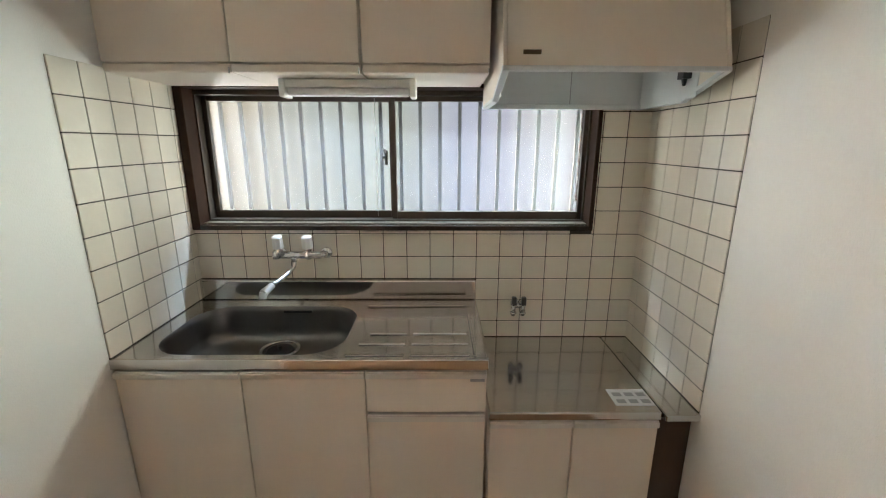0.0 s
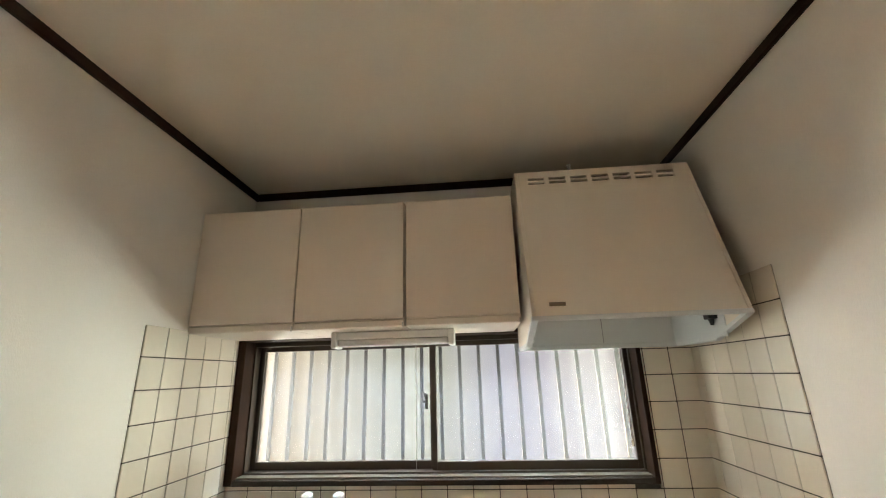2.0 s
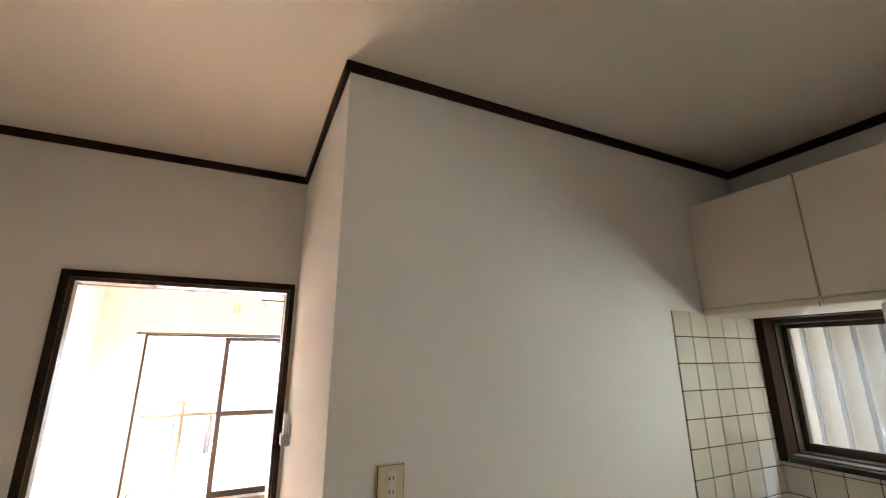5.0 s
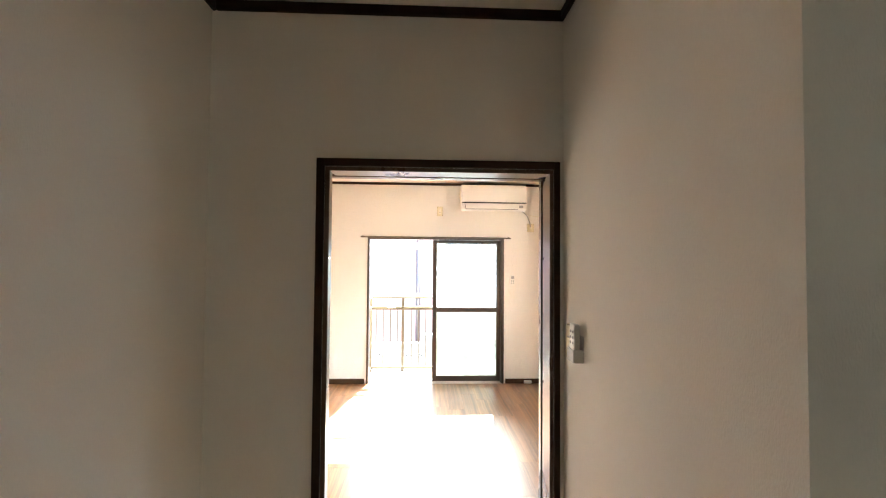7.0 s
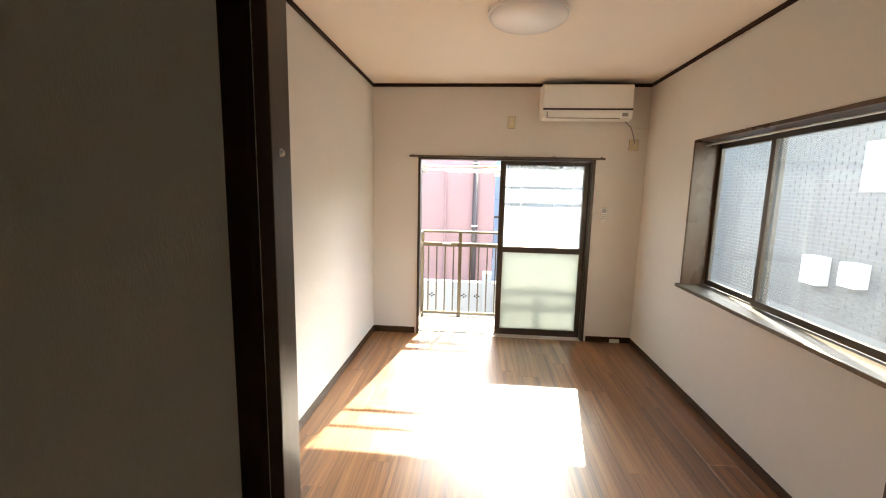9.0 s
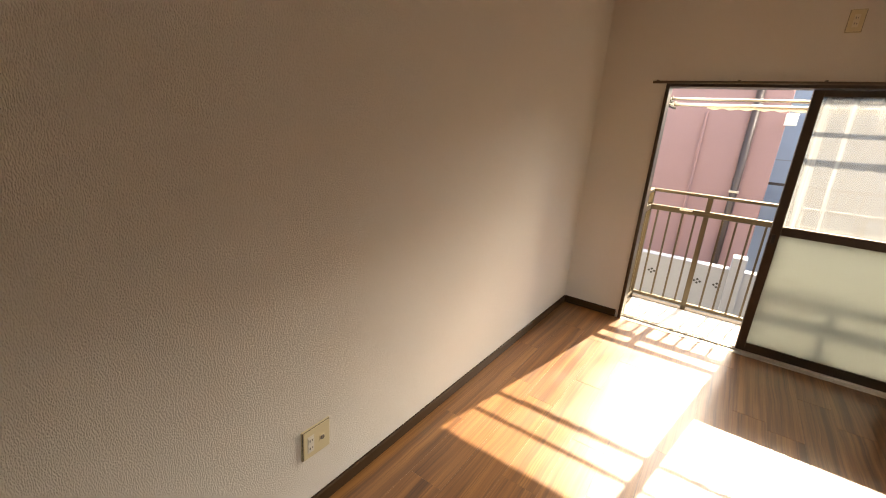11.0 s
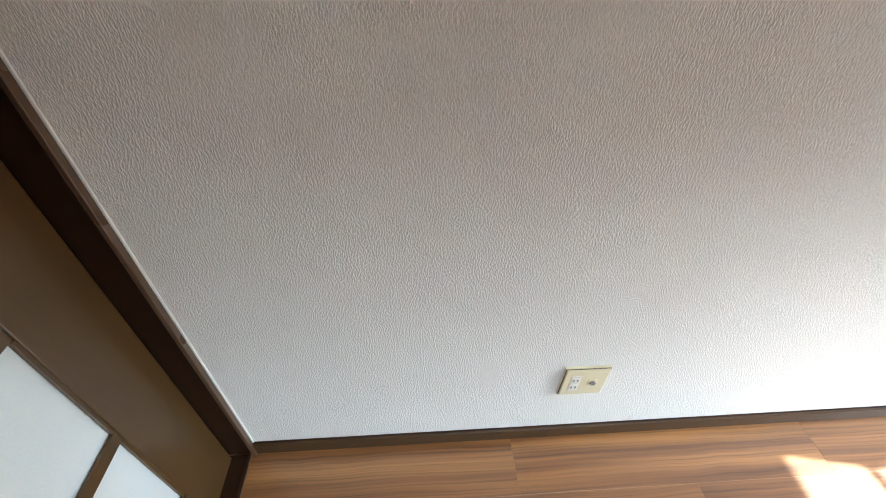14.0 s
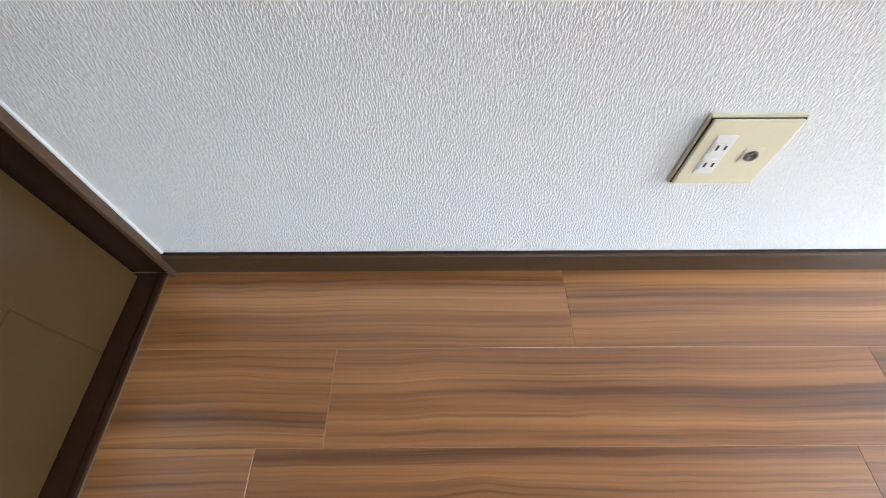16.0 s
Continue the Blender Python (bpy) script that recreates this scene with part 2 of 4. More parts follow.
HOOD_IN = material("grey_hood_lining", (0.66, 0.68, 0.67), 0.35, grain=0.03, stain=0.10)
WHITE = material("white_plastic", (0.82, 0.81, 0.77), 0.35, grain=0.02, stain=0.04)
IVORY = material("ivory_plastic", (0.70, 0.62, 0.41), 0.35, grain=0.02, stain=0.05)
IVORY_PALE = material("pale_ivory_plastic", (0.78, 0.72, 0.57), 0.35, grain=0.02, stain=0.05)
BLACK = material("black_plastic", (0.02, 0.02, 0.02), 0.4)
STICKER = material("worn_clear_label", (0.66, 0.66, 0.66), 0.3, grain=0.1, stain=0.15)
PALE_GREY = material("pale_grey_plastic", (0.60, 0.59, 0.57), 0.4, grain=0.02, stain=0.05)
GREY = material("grey_plastic", (0.33, 0.33, 0.33), 0.45)
BADGE = material("brown_badge", (0.16, 0.11, 0.065), 0.4)
SOCKET = material("greyed_ivory_plastic", (0.74, 0.71, 0.64), 0.35, grain=0.02, stain=0.05)
# near-black strips and sheets of this colour paint the shade inside gaps
SHADOW_GAP = material("painted_gap_shade", (0.03, 0.02, 0.015), 0.7)
LAMP_SHADE = material("opal_acrylic", (0.86, 0.85, 0.83), 0.25, grain=0.01, stain=0.02)
BALCONY = material("balcony_floor_tile", (0.62, 0.60, 0.56), 0.6, grain=0.08, grain_size=60, bump=0.1, stain=0.12)
PINK = material("pink_render_wall", (0.36, 0.225, 0.228), 0.85, grain=0.05, grain_size=60, bump=0.3, bump_size=40, stain=0.06, spec=0.2)
BLUEWALL = material("pale_blue_siding", (0.42, 0.50, 0.62), 0.7, grain=0.05, stain=0.08)
GREYWALL = material("grey_white_fence_wall", (0.34, 0.37, 0.43), 0.8, grain=0.06, grain_size=40, stain=0.1)
CREAMWALL = material("cream_render_wall", (0.68, 0.60, 0.45), 0.85, grain=0.05, grain_size=30, stain=0.1)
BRICK = material("grey_brick_tile", (0.115, 0.103, 0.097), 0.8, grain=0.1, grain_size=40, stain=0.2, by_object=0.5)
MORTAR = material("brick_joint", (0.21, 0.20, 0.195), 0.9, grain=0.1)
ASPHALT = material("asphalt_ground", (0.09, 0.09, 0.09), 0.9, grain=0.2, grain_size=40, stain=0.25)
PIPE = material("brown_pvc_pipe", (0.06, 0.042, 0.04), 0.4)
KITCHEN_GLASS = pane_material("frosted_window_glass", 0.92, 0.08, 0.0, (0.50, 0.50, 0.49), gloss_rough=0.02)
DOOR_GLASS_UPPER = pane_material("milky_figured_glass", 0.55, 0.30, 0.07, (0.22, 0.235, 0.25), streak=0.5)
DOOR_GLASS_LOWER = pane_material("frosted_glass", 0.004, 0.9, 0.07, (0.55, 0.565, 0.55), gloss_rough=0.25)
PANEL_GLASS = material("frosted_door_glass", (0.72, 0.78, 0.78), 0.28, grain=0.02, grain_size=200, bump=0.12, bump_size=160, stain=0.03)
CLEAR_GLASS = pane_material("clear_glass", 0.93, 0.02, 0.05, (0.96, 0.98, 0.97))
# daylight behind the frosted panes, painted as emission in drifting tints
DAYLIGHT = glow("painted_daylight", [(1.0, 0.80, 0.55), (0.98, 0.86, 0.64), (0.90, 0.94, 0.86), (0.97, 1.0, 0.86), (0.78, 0.77, 1.0), (0.82, 0.76, 0.97), (1.06, 0.96, 0.96), (1.1, 1.05, 1.05)], 0.0108, -0.35, 2.2)


# ---- building blocks ----
def scaled_mesh(name, bm, mat, smooth=False):
    bmesh.ops.recalc_face_normals(bm, faces=bm.faces)
    bm.transform(Matrix.Scale(U, 4))
    me = bpy.data.meshes.new(name)
    bm.to_mesh(me)
    bm.free()
    me.materials.append(mat)
    if smooth:
        for f in me.polygons:
            f.use_smooth = True
    return me


def thing(name, at, label, category, group="", kind=""):
    """An Empty at the base of a thing."""
    ob = new(name)
    ob.location = Vector(at) * U
    ob.empty_display_size = 0.05
    return tagged(ob, label, category, group, kind)


def part(name, bm, mat, parent=None, label="", smooth=False):
    """Links a bmesh, laid out in the plan, as one mesh object under a thing or a part."""
    ob = new(name, scaled_mesh(name, bm, mat, smooth))
    if parent:
        ob.parent = parent
        ob.matrix_parent_inverse = Matrix.Translation(-parent.location)
    if label:
        ob["label"] = label
    return ob


def single(name, bm, mat, label, category="", group="", kind="", smooth=False):
    return tagged(part(name, bm, mat, None, "", smooth), label, category, group, kind)


def box(x0, x1, y0, y1, z0, z1, bevel=0.0, segments=2):
    bm = bmesh.new()
    bmesh.ops.create_cube(bm, size=1)
    bmesh.ops.scale(bm, vec=(abs(x1 - x0), abs(y1 - y0), abs(z1 - z0)), verts=bm.verts)
    bmesh.ops.translate(bm, vec=((x0 + x1) / 2, (y0 + y1) / 2, (z0 + z1) / 2), verts=bm.verts)
    if bevel:
        bmesh.ops.bevel(bm, geom=list(bm.edges), offset=bevel, segments=segments, profile=0.5, affect="EDGES")
    return bm


def join(*some):
    bm = some[0]
    for other in some[1:]:
        me = bpy.data.meshes.new("joined")
        other.to_mesh(me)
        other.free()
        bm.from_mesh(me)
        bpy.data.meshes.remove(me)
    return bm


def moved(bm, m):
    bm.transform(m)
    return bm


def cyl(a, b, r, r2=None, sides=20, caps=True):
    """A rod or cone from a to b."""
    a, b = Vector(a), Vector(b)
    bm = bmesh.new()
    bmesh.ops.create_cone(bm, cap_ends=caps, segments=sides, radius1=r, radius2=r if r2 is None else r2, depth=(b - a).length)
    turn = (b - a).to_track_quat("Z", "Y").to_matrix().to_4x4()
    return moved(bm, Matrix.Translation((a + b) / 2) @ turn)


def ring(centre, normal, major, minor, sides=32, minor_sides=8):
    bm = bmesh.new()
    rows = []
    for i in range(sides):
        a = 2 * math.pi * i / sides
        rows.append([bm.verts.new(((major + minor * math.cos(2 * math.pi * j / minor_sides)) * math.cos(a),
                                   (major + minor * math.cos(2 * math.pi * j / minor_sides)) * math.sin(a),
                                   minor * math.sin(2 * math.pi * j / minor_sides))) for j in range(minor_sides)])
    for i in range(sides):
        for j in range(minor_sides):
            bm.faces.new((rows[i][j], rows[(i + 1) % sides][j], rows[(i + 1) % sides][(j + 1) % minor_sides], rows[i][(j + 1) % minor_sides]))
    turn = Vector(normal).to_track_quat("Z", "Y").to_matrix().to_4x4()
    return moved(bm, Matrix.Translation(centre) @ turn)


def tube(points, r, sides=10):
    """A bent pipe through a few points, smoothed."""
    pts = [Vector(p) for p in points]
    line = []
    for i in range(len(pts) - 1):
        p0, p1, p2, p3 = pts[max(i - 1, 0)], pts[i], pts[i + 1], pts[min(i + 2, len(pts) - 1)]
        for k in range(8):
            t = k / 8
            line.append(0.5 * (2 * p1 + (p2 - p0) * t + (2 * p0 - 5 * p1 + 4 * p2 - p3) * t * t + (3 * p1 - p0 - 3 * p2 + p3) * t ** 3))
    line.append(pts[-1])
    bm = bmesh.new()
    rows = []
    for i, p in enumerate(line):
        way = (line[min(i + 1, len(line) - 1)] - line[max(i - 1, 0)]).normalized()
        turn = way.to_track_quat("Z", "Y").to_matrix()
        rows.append([bm.verts.new(p + turn @ Vector((r * math.cos(2 * math.pi * j / sides), r * math.sin(2 * math.pi * j / sides), 0))) for j in range(sides)])
    for a, b in zip(rows, rows[1:]):
        for j in range(sides):
            bm.faces.new((a[j], a[(j + 1) % sides], b[(j + 1) % sides], b[j]))
    bm.faces.new(rows[0])
    bm.faces.new(rows[-1])
    return bm


def prism(outline, axis, lo, hi, bevel=0.0):
    """An outline of 2D points drawn out along an axis."""
    bm = bmesh.new()
    place = {"x": lambda p, s: (s, p[0], p[1]), "y": lambda p, s: (p[0], s, p[1]), "z": lambda p, s: (p[0], p[1], s)}[axis]
    a = [bm.verts.new(place(p, lo)) for p in outline]
    b = [bm.verts.new(place(p, hi)) for p in outline]
    bm.faces.new(a)
    bm.faces.new(b)
    for i in range(len(a)):
        bm.faces.new((a[i], a[(i + 1) % len(a)], b[(i + 1) % len(a)], b[i]))
    if bevel:
        bmesh.ops.bevel(bm, geom=list(bm.edges), offset=bevel, segments=2, profile=0.5, affect="EDGES")
    return bm


def wall_x(x0, x1, y0, y1, z0, z1, holes=()):
    """A wall standing across x, with openings (y0, y1, z0, z1) that go through it."""
    return pierced(lambda a, b, c, d: box(x0, x1, a, b, c, d), y0, y1, z0, z1, holes)


def wall_y(y0, y1, x0, x1, z0, z1, holes=()):
    return pierced(lambda a, b, c, d: box(a, b, y0, y1, c, d), x0, x1, z0, z1, holes)


def pierced(make, a0, a1, z0, z1, holes):
    bits, at = [], a0
    for h0, h1, b0, b1 in sorted(holes):
        if h0 > at:
            bits.append(make(at, h0, z0, z1))
        if b0 > z0:
            bits.append(make(h0, h1, z0, b0))
        if b1 < z1:
            bits.append(make(h0, h1, b1, z1))
        at = h1
    if at < a1:
        bits.append(make(at, a1, z0, z1))
    return join(*bits)


# ---- the shell ----
KW, KC = 1.895, 2.378          # kitchen width and ceiling
JUT = -1.836                   # where the kitchen's left wall ends
PX, PR = -0.927, -1.06         # partition: kitchen face, living room face
HS = -3.06                     # hall's south wall
RS, RN, RW, RC = -3.478, -0.912, -4.565, 2.445   # living room: south, north, west walls, ceiling
WIN = (0.002, 1.688, 1.108, 1.690)   # kitchen window, x and z
BAL = (-3.032, -1.362, 0.0, 1.772)   # balcony door, y and z
DOOR = (-2.668, -1.872, 0.0, 1.812)  # doorway, y and z
NWIN = (-3.69, -1.93, 0.80, 1.85)    # living room's north window, x and z

wall_k_back = single("wall_kitchen_back", wall_y(0, 0.16, -0.12, KW + 0.12, 0, KC + 0.15, [WIN]), WALLPAPER_SMOOTH, "white wallpapered kitchen wall round the window", "wall", kind="structure")
wall_k_left = single("wall_kitchen_left", wall_x(-0.12, 0, JUT, 0, 0, KC), WALLPAPER_SMOOTH, "white wallpapered kitchen side wall", "wall", kind="structure")
wall_k_right = single("wall_kitchen_right", wall_x(KW, KW + 0.12, HS, 0, 0, KC), WALLPAPER_SMOOTH, "white wallpapered kitchen side wall beside the stove top", "wall", kind="structure")
single("wall_hall_jut", wall_y(JUT, JUT + 0.12, PX, -0.12, 0, KC), WALLPAPER_SMOOTH, "white wallpapered wall beside the doorway", "wall", kind="structure")
single("wall_hall_south", wall_y(HS - 0.12, HS, PX, KW + 0.12, 0, KC), WALLPAPER_SMOOTH, "white wallpapered hall wall opposite the kitchen window", "wall", kind="structure")
single("wall_partition", join(wall_x(PX - 0.043, PX, HS, JUT + 0.12, 0, KC, [DOOR]),
                              wall_x(PR, PX - 0.043, RS - 0.12, RN, 1.812, RC), wall_x(PR, PX - 0.043, -1.85, RN, 0, 1.812),
                              wall_x(PX - 0.043, PX, RS - 0.12, HS, 0, RC)),
       WALLPAPER_SMOOTH, "white wallpapered partition between kitchen and living room", "wall", kind="structure")
wall_s = single("wall_room_south", wall_y(RS - 0.12, RS, RW - 0.13, PR, 0, RC), WALLPAPER, "white textured wallpaper living room wall with a socket", "wall", kind="structure")
wall_n = single("wall_room_north", wall_y(RN, RN + 0.12, RW - 0.13, PX, 0, RC, [NWIN]), WALLPAPER, "white wallpapered living room wall with a window", "wall", kind="structure")
wall_w = single("wall_room_west", wall_x(RW - 0.13, RW, RS, RN, 0, RC, [BAL]), WALLPAPER, "white wallpapered living room wall round the balcony door", "wall", kind="structure")
single("ceiling_kitchen", box(PX, KW + 0.12, HS - 0.12, 0.16, KC, KC + 0.15), CEILING, "plain papered kitchen ceiling", "ceiling", kind="structure")
single("ceiling_room", box(RW - 0.13, PX, RS - 0.12, RN + 0.12, RC, RC + 0.12), CEILING, "plain papered living room ceiling", "ceiling", kind="structure")
floor_kitchen = single("floor_kitchen", box(PX - 0.043, KW + 0.12, HS - 0.12, 0.16, -0.15, 0), LINO, "brown wood-pattern vinyl kitchen floor", "floor", kind="structure")
floor_room = single("floor_room", box(RW - 0.13, PX - 0.043, RS - 0.12, RN + 0.12, -0.16, -0.0007), JOINT, "brown wood-pattern living room floor of long planks", "floor", kind="structure")


def moulding(name, bits, label, mat=TRIM):
    single(name, join(*[box(*b, 0.004, 1) for b in bits]), mat, label, "moulding", kind="structure")


M = 0.036
moulding("trim_kitchen", [(0, 0.016, JUT - 0.016, 0, KC - M, KC), (0.016, KW - 0.016, -0.016, 0, KC - M, KC), (KW - 0.016, KW, HS, 0, KC - M, KC),
                          (PX + 0.016, 0.0, JUT - 0.016, JUT, KC - M, KC), (PX, PX + 0.016, HS + 0.016, JUT, KC - M, KC), (PX, KW - 0.016, HS, HS + 0.016, KC - M, KC)],
         "dark stained ceiling moulding round the kitchen")
moulding("trim_room", [(RW, RW + 0.015, RS, RN, RC - 0.03, RC), (RW + 0.015, PR, RS, RS + 0.015, RC - 0.03, RC), (RW + 0.015, PR, RN - 0.015, RN, RC - 0.03, RC),
                       (PR - 0.015, PR, RS + 0.015, RN - 0.015, RC - 0.03, RC)], "dark stained ceiling moulding round the living room")
BB = 0.058
moulding("baseboard_room", [(RW + 0.009, PR - 0.003, RS, RS + 0.009, 0, BB), (RW + 0.009, PR, RN - 0.009, RN, 0, BB), (RW, RW + 0.009, RS, BAL[0] - 0.02, 0, BB),
                            (RW, RW + 0.009, BAL[1] + 0.02, RN, 0, BB), (PR - 0.009, PR, -1.83, RN - 0.009, 0, BB)], "dark brown baseboard", TRIM_MID)
single("baseboard_ledge", join(box(RW + 0.009, PR - 0.003, RS, RS + 0.006, BB, BB + 0.004, 0.001, 1), box(RW, RW + 0.006, RS + 0.006, BAL[0] - 0.02, BB, BB + 0.004, 0.001, 1)),
       TRIM, "thin dark top edge of the baseboard", "baseboard", kind="structure")


# ---- kitchen window ----
def kitchen_window():
    w = thing("window_1", (0.85, 0, WIN[2]), "dark brown sliding kitchen window with frosted panes", "window", kind="structure")
    x0, x1, z0, z1 = WIN
    c = 0.018
    part("window_frame", join(box(x0, x0 + c + 0.020, -0.022, 0.13, z0, z1, 0.003), box(x1 - c, x1, -0.022, 0.13, z0, z1, 0.003),
                              box(x0 + c + 0.020, x1 - c, -0.022, 0.13, z1 - c, z1, 0.003)), TRIM, w, "dark brown wooden window surround")
    part("window_sill", box(x0 + c + 0.020, x1 - c, -0.026, 0.13, z0, z0 + 0.022, 0.004), SILL, w, "glossy dark wooden sill")
    x0 += 0.020
    part("inner_track", box(x0 + c, x1 - c, 0.006, 0.054, z0 + 0.022, z0 + 0.026, 0.001), BRONZE_LIGHT, w, "bronze aluminium strip on the sill")
    zb, zt = z0 + 0.023, z1 - c - 0.001
    part("track", join(box(x0 + c, x1 - c, 0.055, 0.135, zb, zb + 0.010, 0.001), box(x0 + c, x1 - c, 0.055, 0.135, zt - 0.018, zt, 0.001),
                       box(x0 + c, x0 + c + 0.006, 0.055, 0.135, zb + 0.010, zt - 0.018, 0.001), box(x1 - c - 0.006, x1 - c, 0.055, 0.135, zb + 0.010, zt - 0.018, 0.001)),
         BRONZE, w, "dark bronze aluminium track")
    for a, b, y in ((0.047, 0.846, 0.100), (0.836, 1.667, 0.072)):
        s = part("sash", join(box(a, a + 0.020, y, y + 0.024, 1.142, 1.652, 0.002), box(b - 0.020, b, y, y + 0.024, 1.142, 1.652, 0.002),
                              box(a + 0.020, b - 0.020, y, y + 0.024, 1.142, 1.174, 0.002), box(a + 0.020, b - 0.020, y, y + 0.024, 1.632, 1.652, 0.002)),
                 BRONZE, w, "dark bronze aluminium sash")
        g = part("pane", box(a + 0.020, b - 0.020, y + 0.010, y + 0.014, 1.174, 1.632), KITCHEN_GLASS, s, "frosted glass pane")
        g.visible_shadow = False
    part("latch", join(box(0.808, 0.822, 0.060, 0.072, 1.375, 1.435, 0.003), box(0.800, 0.812, 0.050, 0.064, 1.400, 1.412, 0.002), box(0.806, 0.814, 0.044, 0.062, 1.425, 1.440, 0.002)), STEEL_DARK, w, "dark metal crescent latch")
    part("stay_rod", join(cyl((1.632, 0.06, 1.24), (1.632, 0.06, 1.60), 0.0035, sides=8), cyl((1.632, 0.06, 1.225), (1.632, 0.06, 1.25), 0.007, 0.004, 10)), CHROME, w, "thin metal stay")
    # outside: security bars and the glowing backdrop painted as the light gap
    grille = thing("window_grille", (0.85, 0.21, WIN[2]), "vertical aluminium security bars outside the kitchen window", "grille")
    for i in range(19):
        x = 0.100 + i * 0.0857
        part("bar", box(x - 0.0075, x + 0.0075, 0.137, 0.150, WIN[2] - 0.02, WIN[3] + 0.02), BRONZE, grille)
    for z in (WIN[2] - 0.035, WIN[3] + 0.012):
        part("crossbar", box(-0.04, 1.76, 0.162, 0.19, z, z + 0.022, 0.002), BRONZE_LIGHT, grille)
    b = single("backdrop_kitchen", box(-1.4, 3.2, 0.75, 0.76, 0.4, 2.6), DAYLIGHT, "glowing backdrop painted as the daylit gap between houses", "backdrop", kind="structure")
    return b


kitchen_window()


# ---- kitchen units ----
def bowl_outline(cx, cy, hx, hy, r, n=8):
    pts = []
    for sx, sy, a0 in ((1, 1, 0), (-1, 1, 90), (-1, -1, 180), (1, -1, 270)):
        for k in range(n + 1):
            a = radians(a0 + 90 * k / n)
            pts.append((cx + sx * (hx - r) + r * math.cos(a), cy + sy * (hy - r) + r * math.sin(a)))
    return pts


def sink_top():
    """Pressed steel worktop with an upstand, a deep rounded bowl and a ribbed drainer."""
    t = thing("sink_worktop", (0.6, -0.27, 0.775), "stainless steel sink worktop with a deep bowl and ribbed drainer", "sink")
    x0, x1, y0, y1, z = 0.0, 1.2, -0.552, -0.012, 0.80
    outline = bowl_outline(0.392, -0.30, 0.322, 0.208, 0.130)
    bm = bmesh.new()
    # the flat deck is spanned between the rim of the bowl and the outer edge
    rim = [bm.verts.new((x, y, z - 0.004)) for x, y in outline]
    n = len(rim)
    outer = []
    for x, y in outline:
        dx, dy = x - 0.392, y + 0.30
        s = min((x1 - 0.008 - 0.392) / dx if dx > 1e-6 else 9e9, (x0 + 0.004 - 0.392) / dx if dx < -1e-6 else 9e9,
                (y1 + 0.30) / dy if dy > 1e-6 else 9e9, (y0 + 0.30 + 0.008) / dy if dy < -1e-6 else 9e9)
        outer.append(bm.verts.new((0.392 + dx * s, -0.30 + dy * s, z)))
    for i in range(n):
        bm.faces.new((rim[i], rim[(i + 1) % n], outer[(i + 1) % n], outer[i]))
    for cx, cy, a in ((x1 - 0.008, y1, 1), (x0 + 0.004, y1, 1), (x0 + 0.004, y0 + 0.008, 1), (x1 - 0.008, y0 + 0.008, 1)):
        corner = bm.verts.new((cx, cy, z))
        for v in outer:
            i = outer.index(v)
            w = outer[(i + 1) % n]
            on = lambda p: (abs(p.co.x - cx) < 1e-4, abs(p.co.y - cy) < 1e-4)
            if (on(v)[0] and on(w)[1] and not on(v)[1]) or (on(v)[1] and on(w)[0] and not on(w)[1] and not on(v)[0]):
                bm.faces.new((v, w, corner))
    bmesh.ops.remove_doubles(bm, verts=bm.verts, dist=1e-5)
    part("deck", bm, STEEL_DECK, t)
    part("front_edge", join(box(x0, x1, y0, y0 + 0.010, z - 0.035, z + 0.002, 0.004, 3), box(x1 - 0.010, x1, y0 + 0.010, y1, z - 0.035, z + 0.002, 0.003, 2)), STEEL, t, "rolled steel edge")
    part("upstand", box(x0, x1, -0.028, -0.004, z, 0.888, 0.006, 3), STEEL, t, "steel upstand against the tiles")
    bm = bmesh.new()
    rows = []
    for k, (s, d) in enumerate(((1.0, 0.004), (0.985, 0.012), (0.975, 0.03), (0.96, 0.10), (0.94, 0.132), (0.88, 0.150), (0.5, 0.154), (0.17, 0.158))):
        rows.append([bm.verts.new((0.392 + (x - 0.392) * s + 0.03 * max(0, 0.86 - s), -0.30 + (y + 0.30) * s, z - d)) for x, y in outline])
    for a, b in zip(rows, rows[1:]):
        for i in range(n):
            bm.faces.new((a[i], a[(i + 1) % n], b[(i + 1) % n], b[i]))
    bm.faces.new(rows[-1])
    # same pressed steel as the deck, with the hollow's shade put into its colour
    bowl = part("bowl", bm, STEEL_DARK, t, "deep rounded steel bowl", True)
    part("strainer_ring", ring((0.397, -0.205, 0.6535), (0, 0, 1), 0.072, 0.008), CHROME, bowl, "round steel strainer ring", True)
    part("strainer_cap", join(cyl((0.397, -0.205, 0.6445), (0.397, -0.205, 0.6535), 0.058, 0.05, 28), cyl((0.397, -0.205, 0.652), (0.397, -0.205, 0.672), 0.006, 0.01, 12)), BLACK, bowl, "black rubber strainer cap")
    part("overflow_slot", box(0.385, 0.505, -0.104, -0.096, 0.770, 0.780, 0.002), BLACK, bowl, "dark overflow slot")
    for i, y in enumerate((-0.515, -0.436, -0.358)):
        xa = (0.735, 0.765, 0.790)[i]
        part("drainer_rib", join(box(xa, 0.925, y - 0.009, y + 0.009, z - 0.004, z + 0.0035, 0.0034, 3), box(0.945, 1.14, y - 0.009, y + 0.009, z - 0.004, z + 0.0035, 0.0034, 3)), STEEL_DECK, t, "raised drainer rib")
    part("drainer_edge", join(box(1.152, 1.160, -0.53, -0.10, z, z + 0.004, 0.002, 1), box(0.74, 1.152, -0.108, -0.100, z, z + 0.004, 0.002, 1)), STEEL_DECK, t)


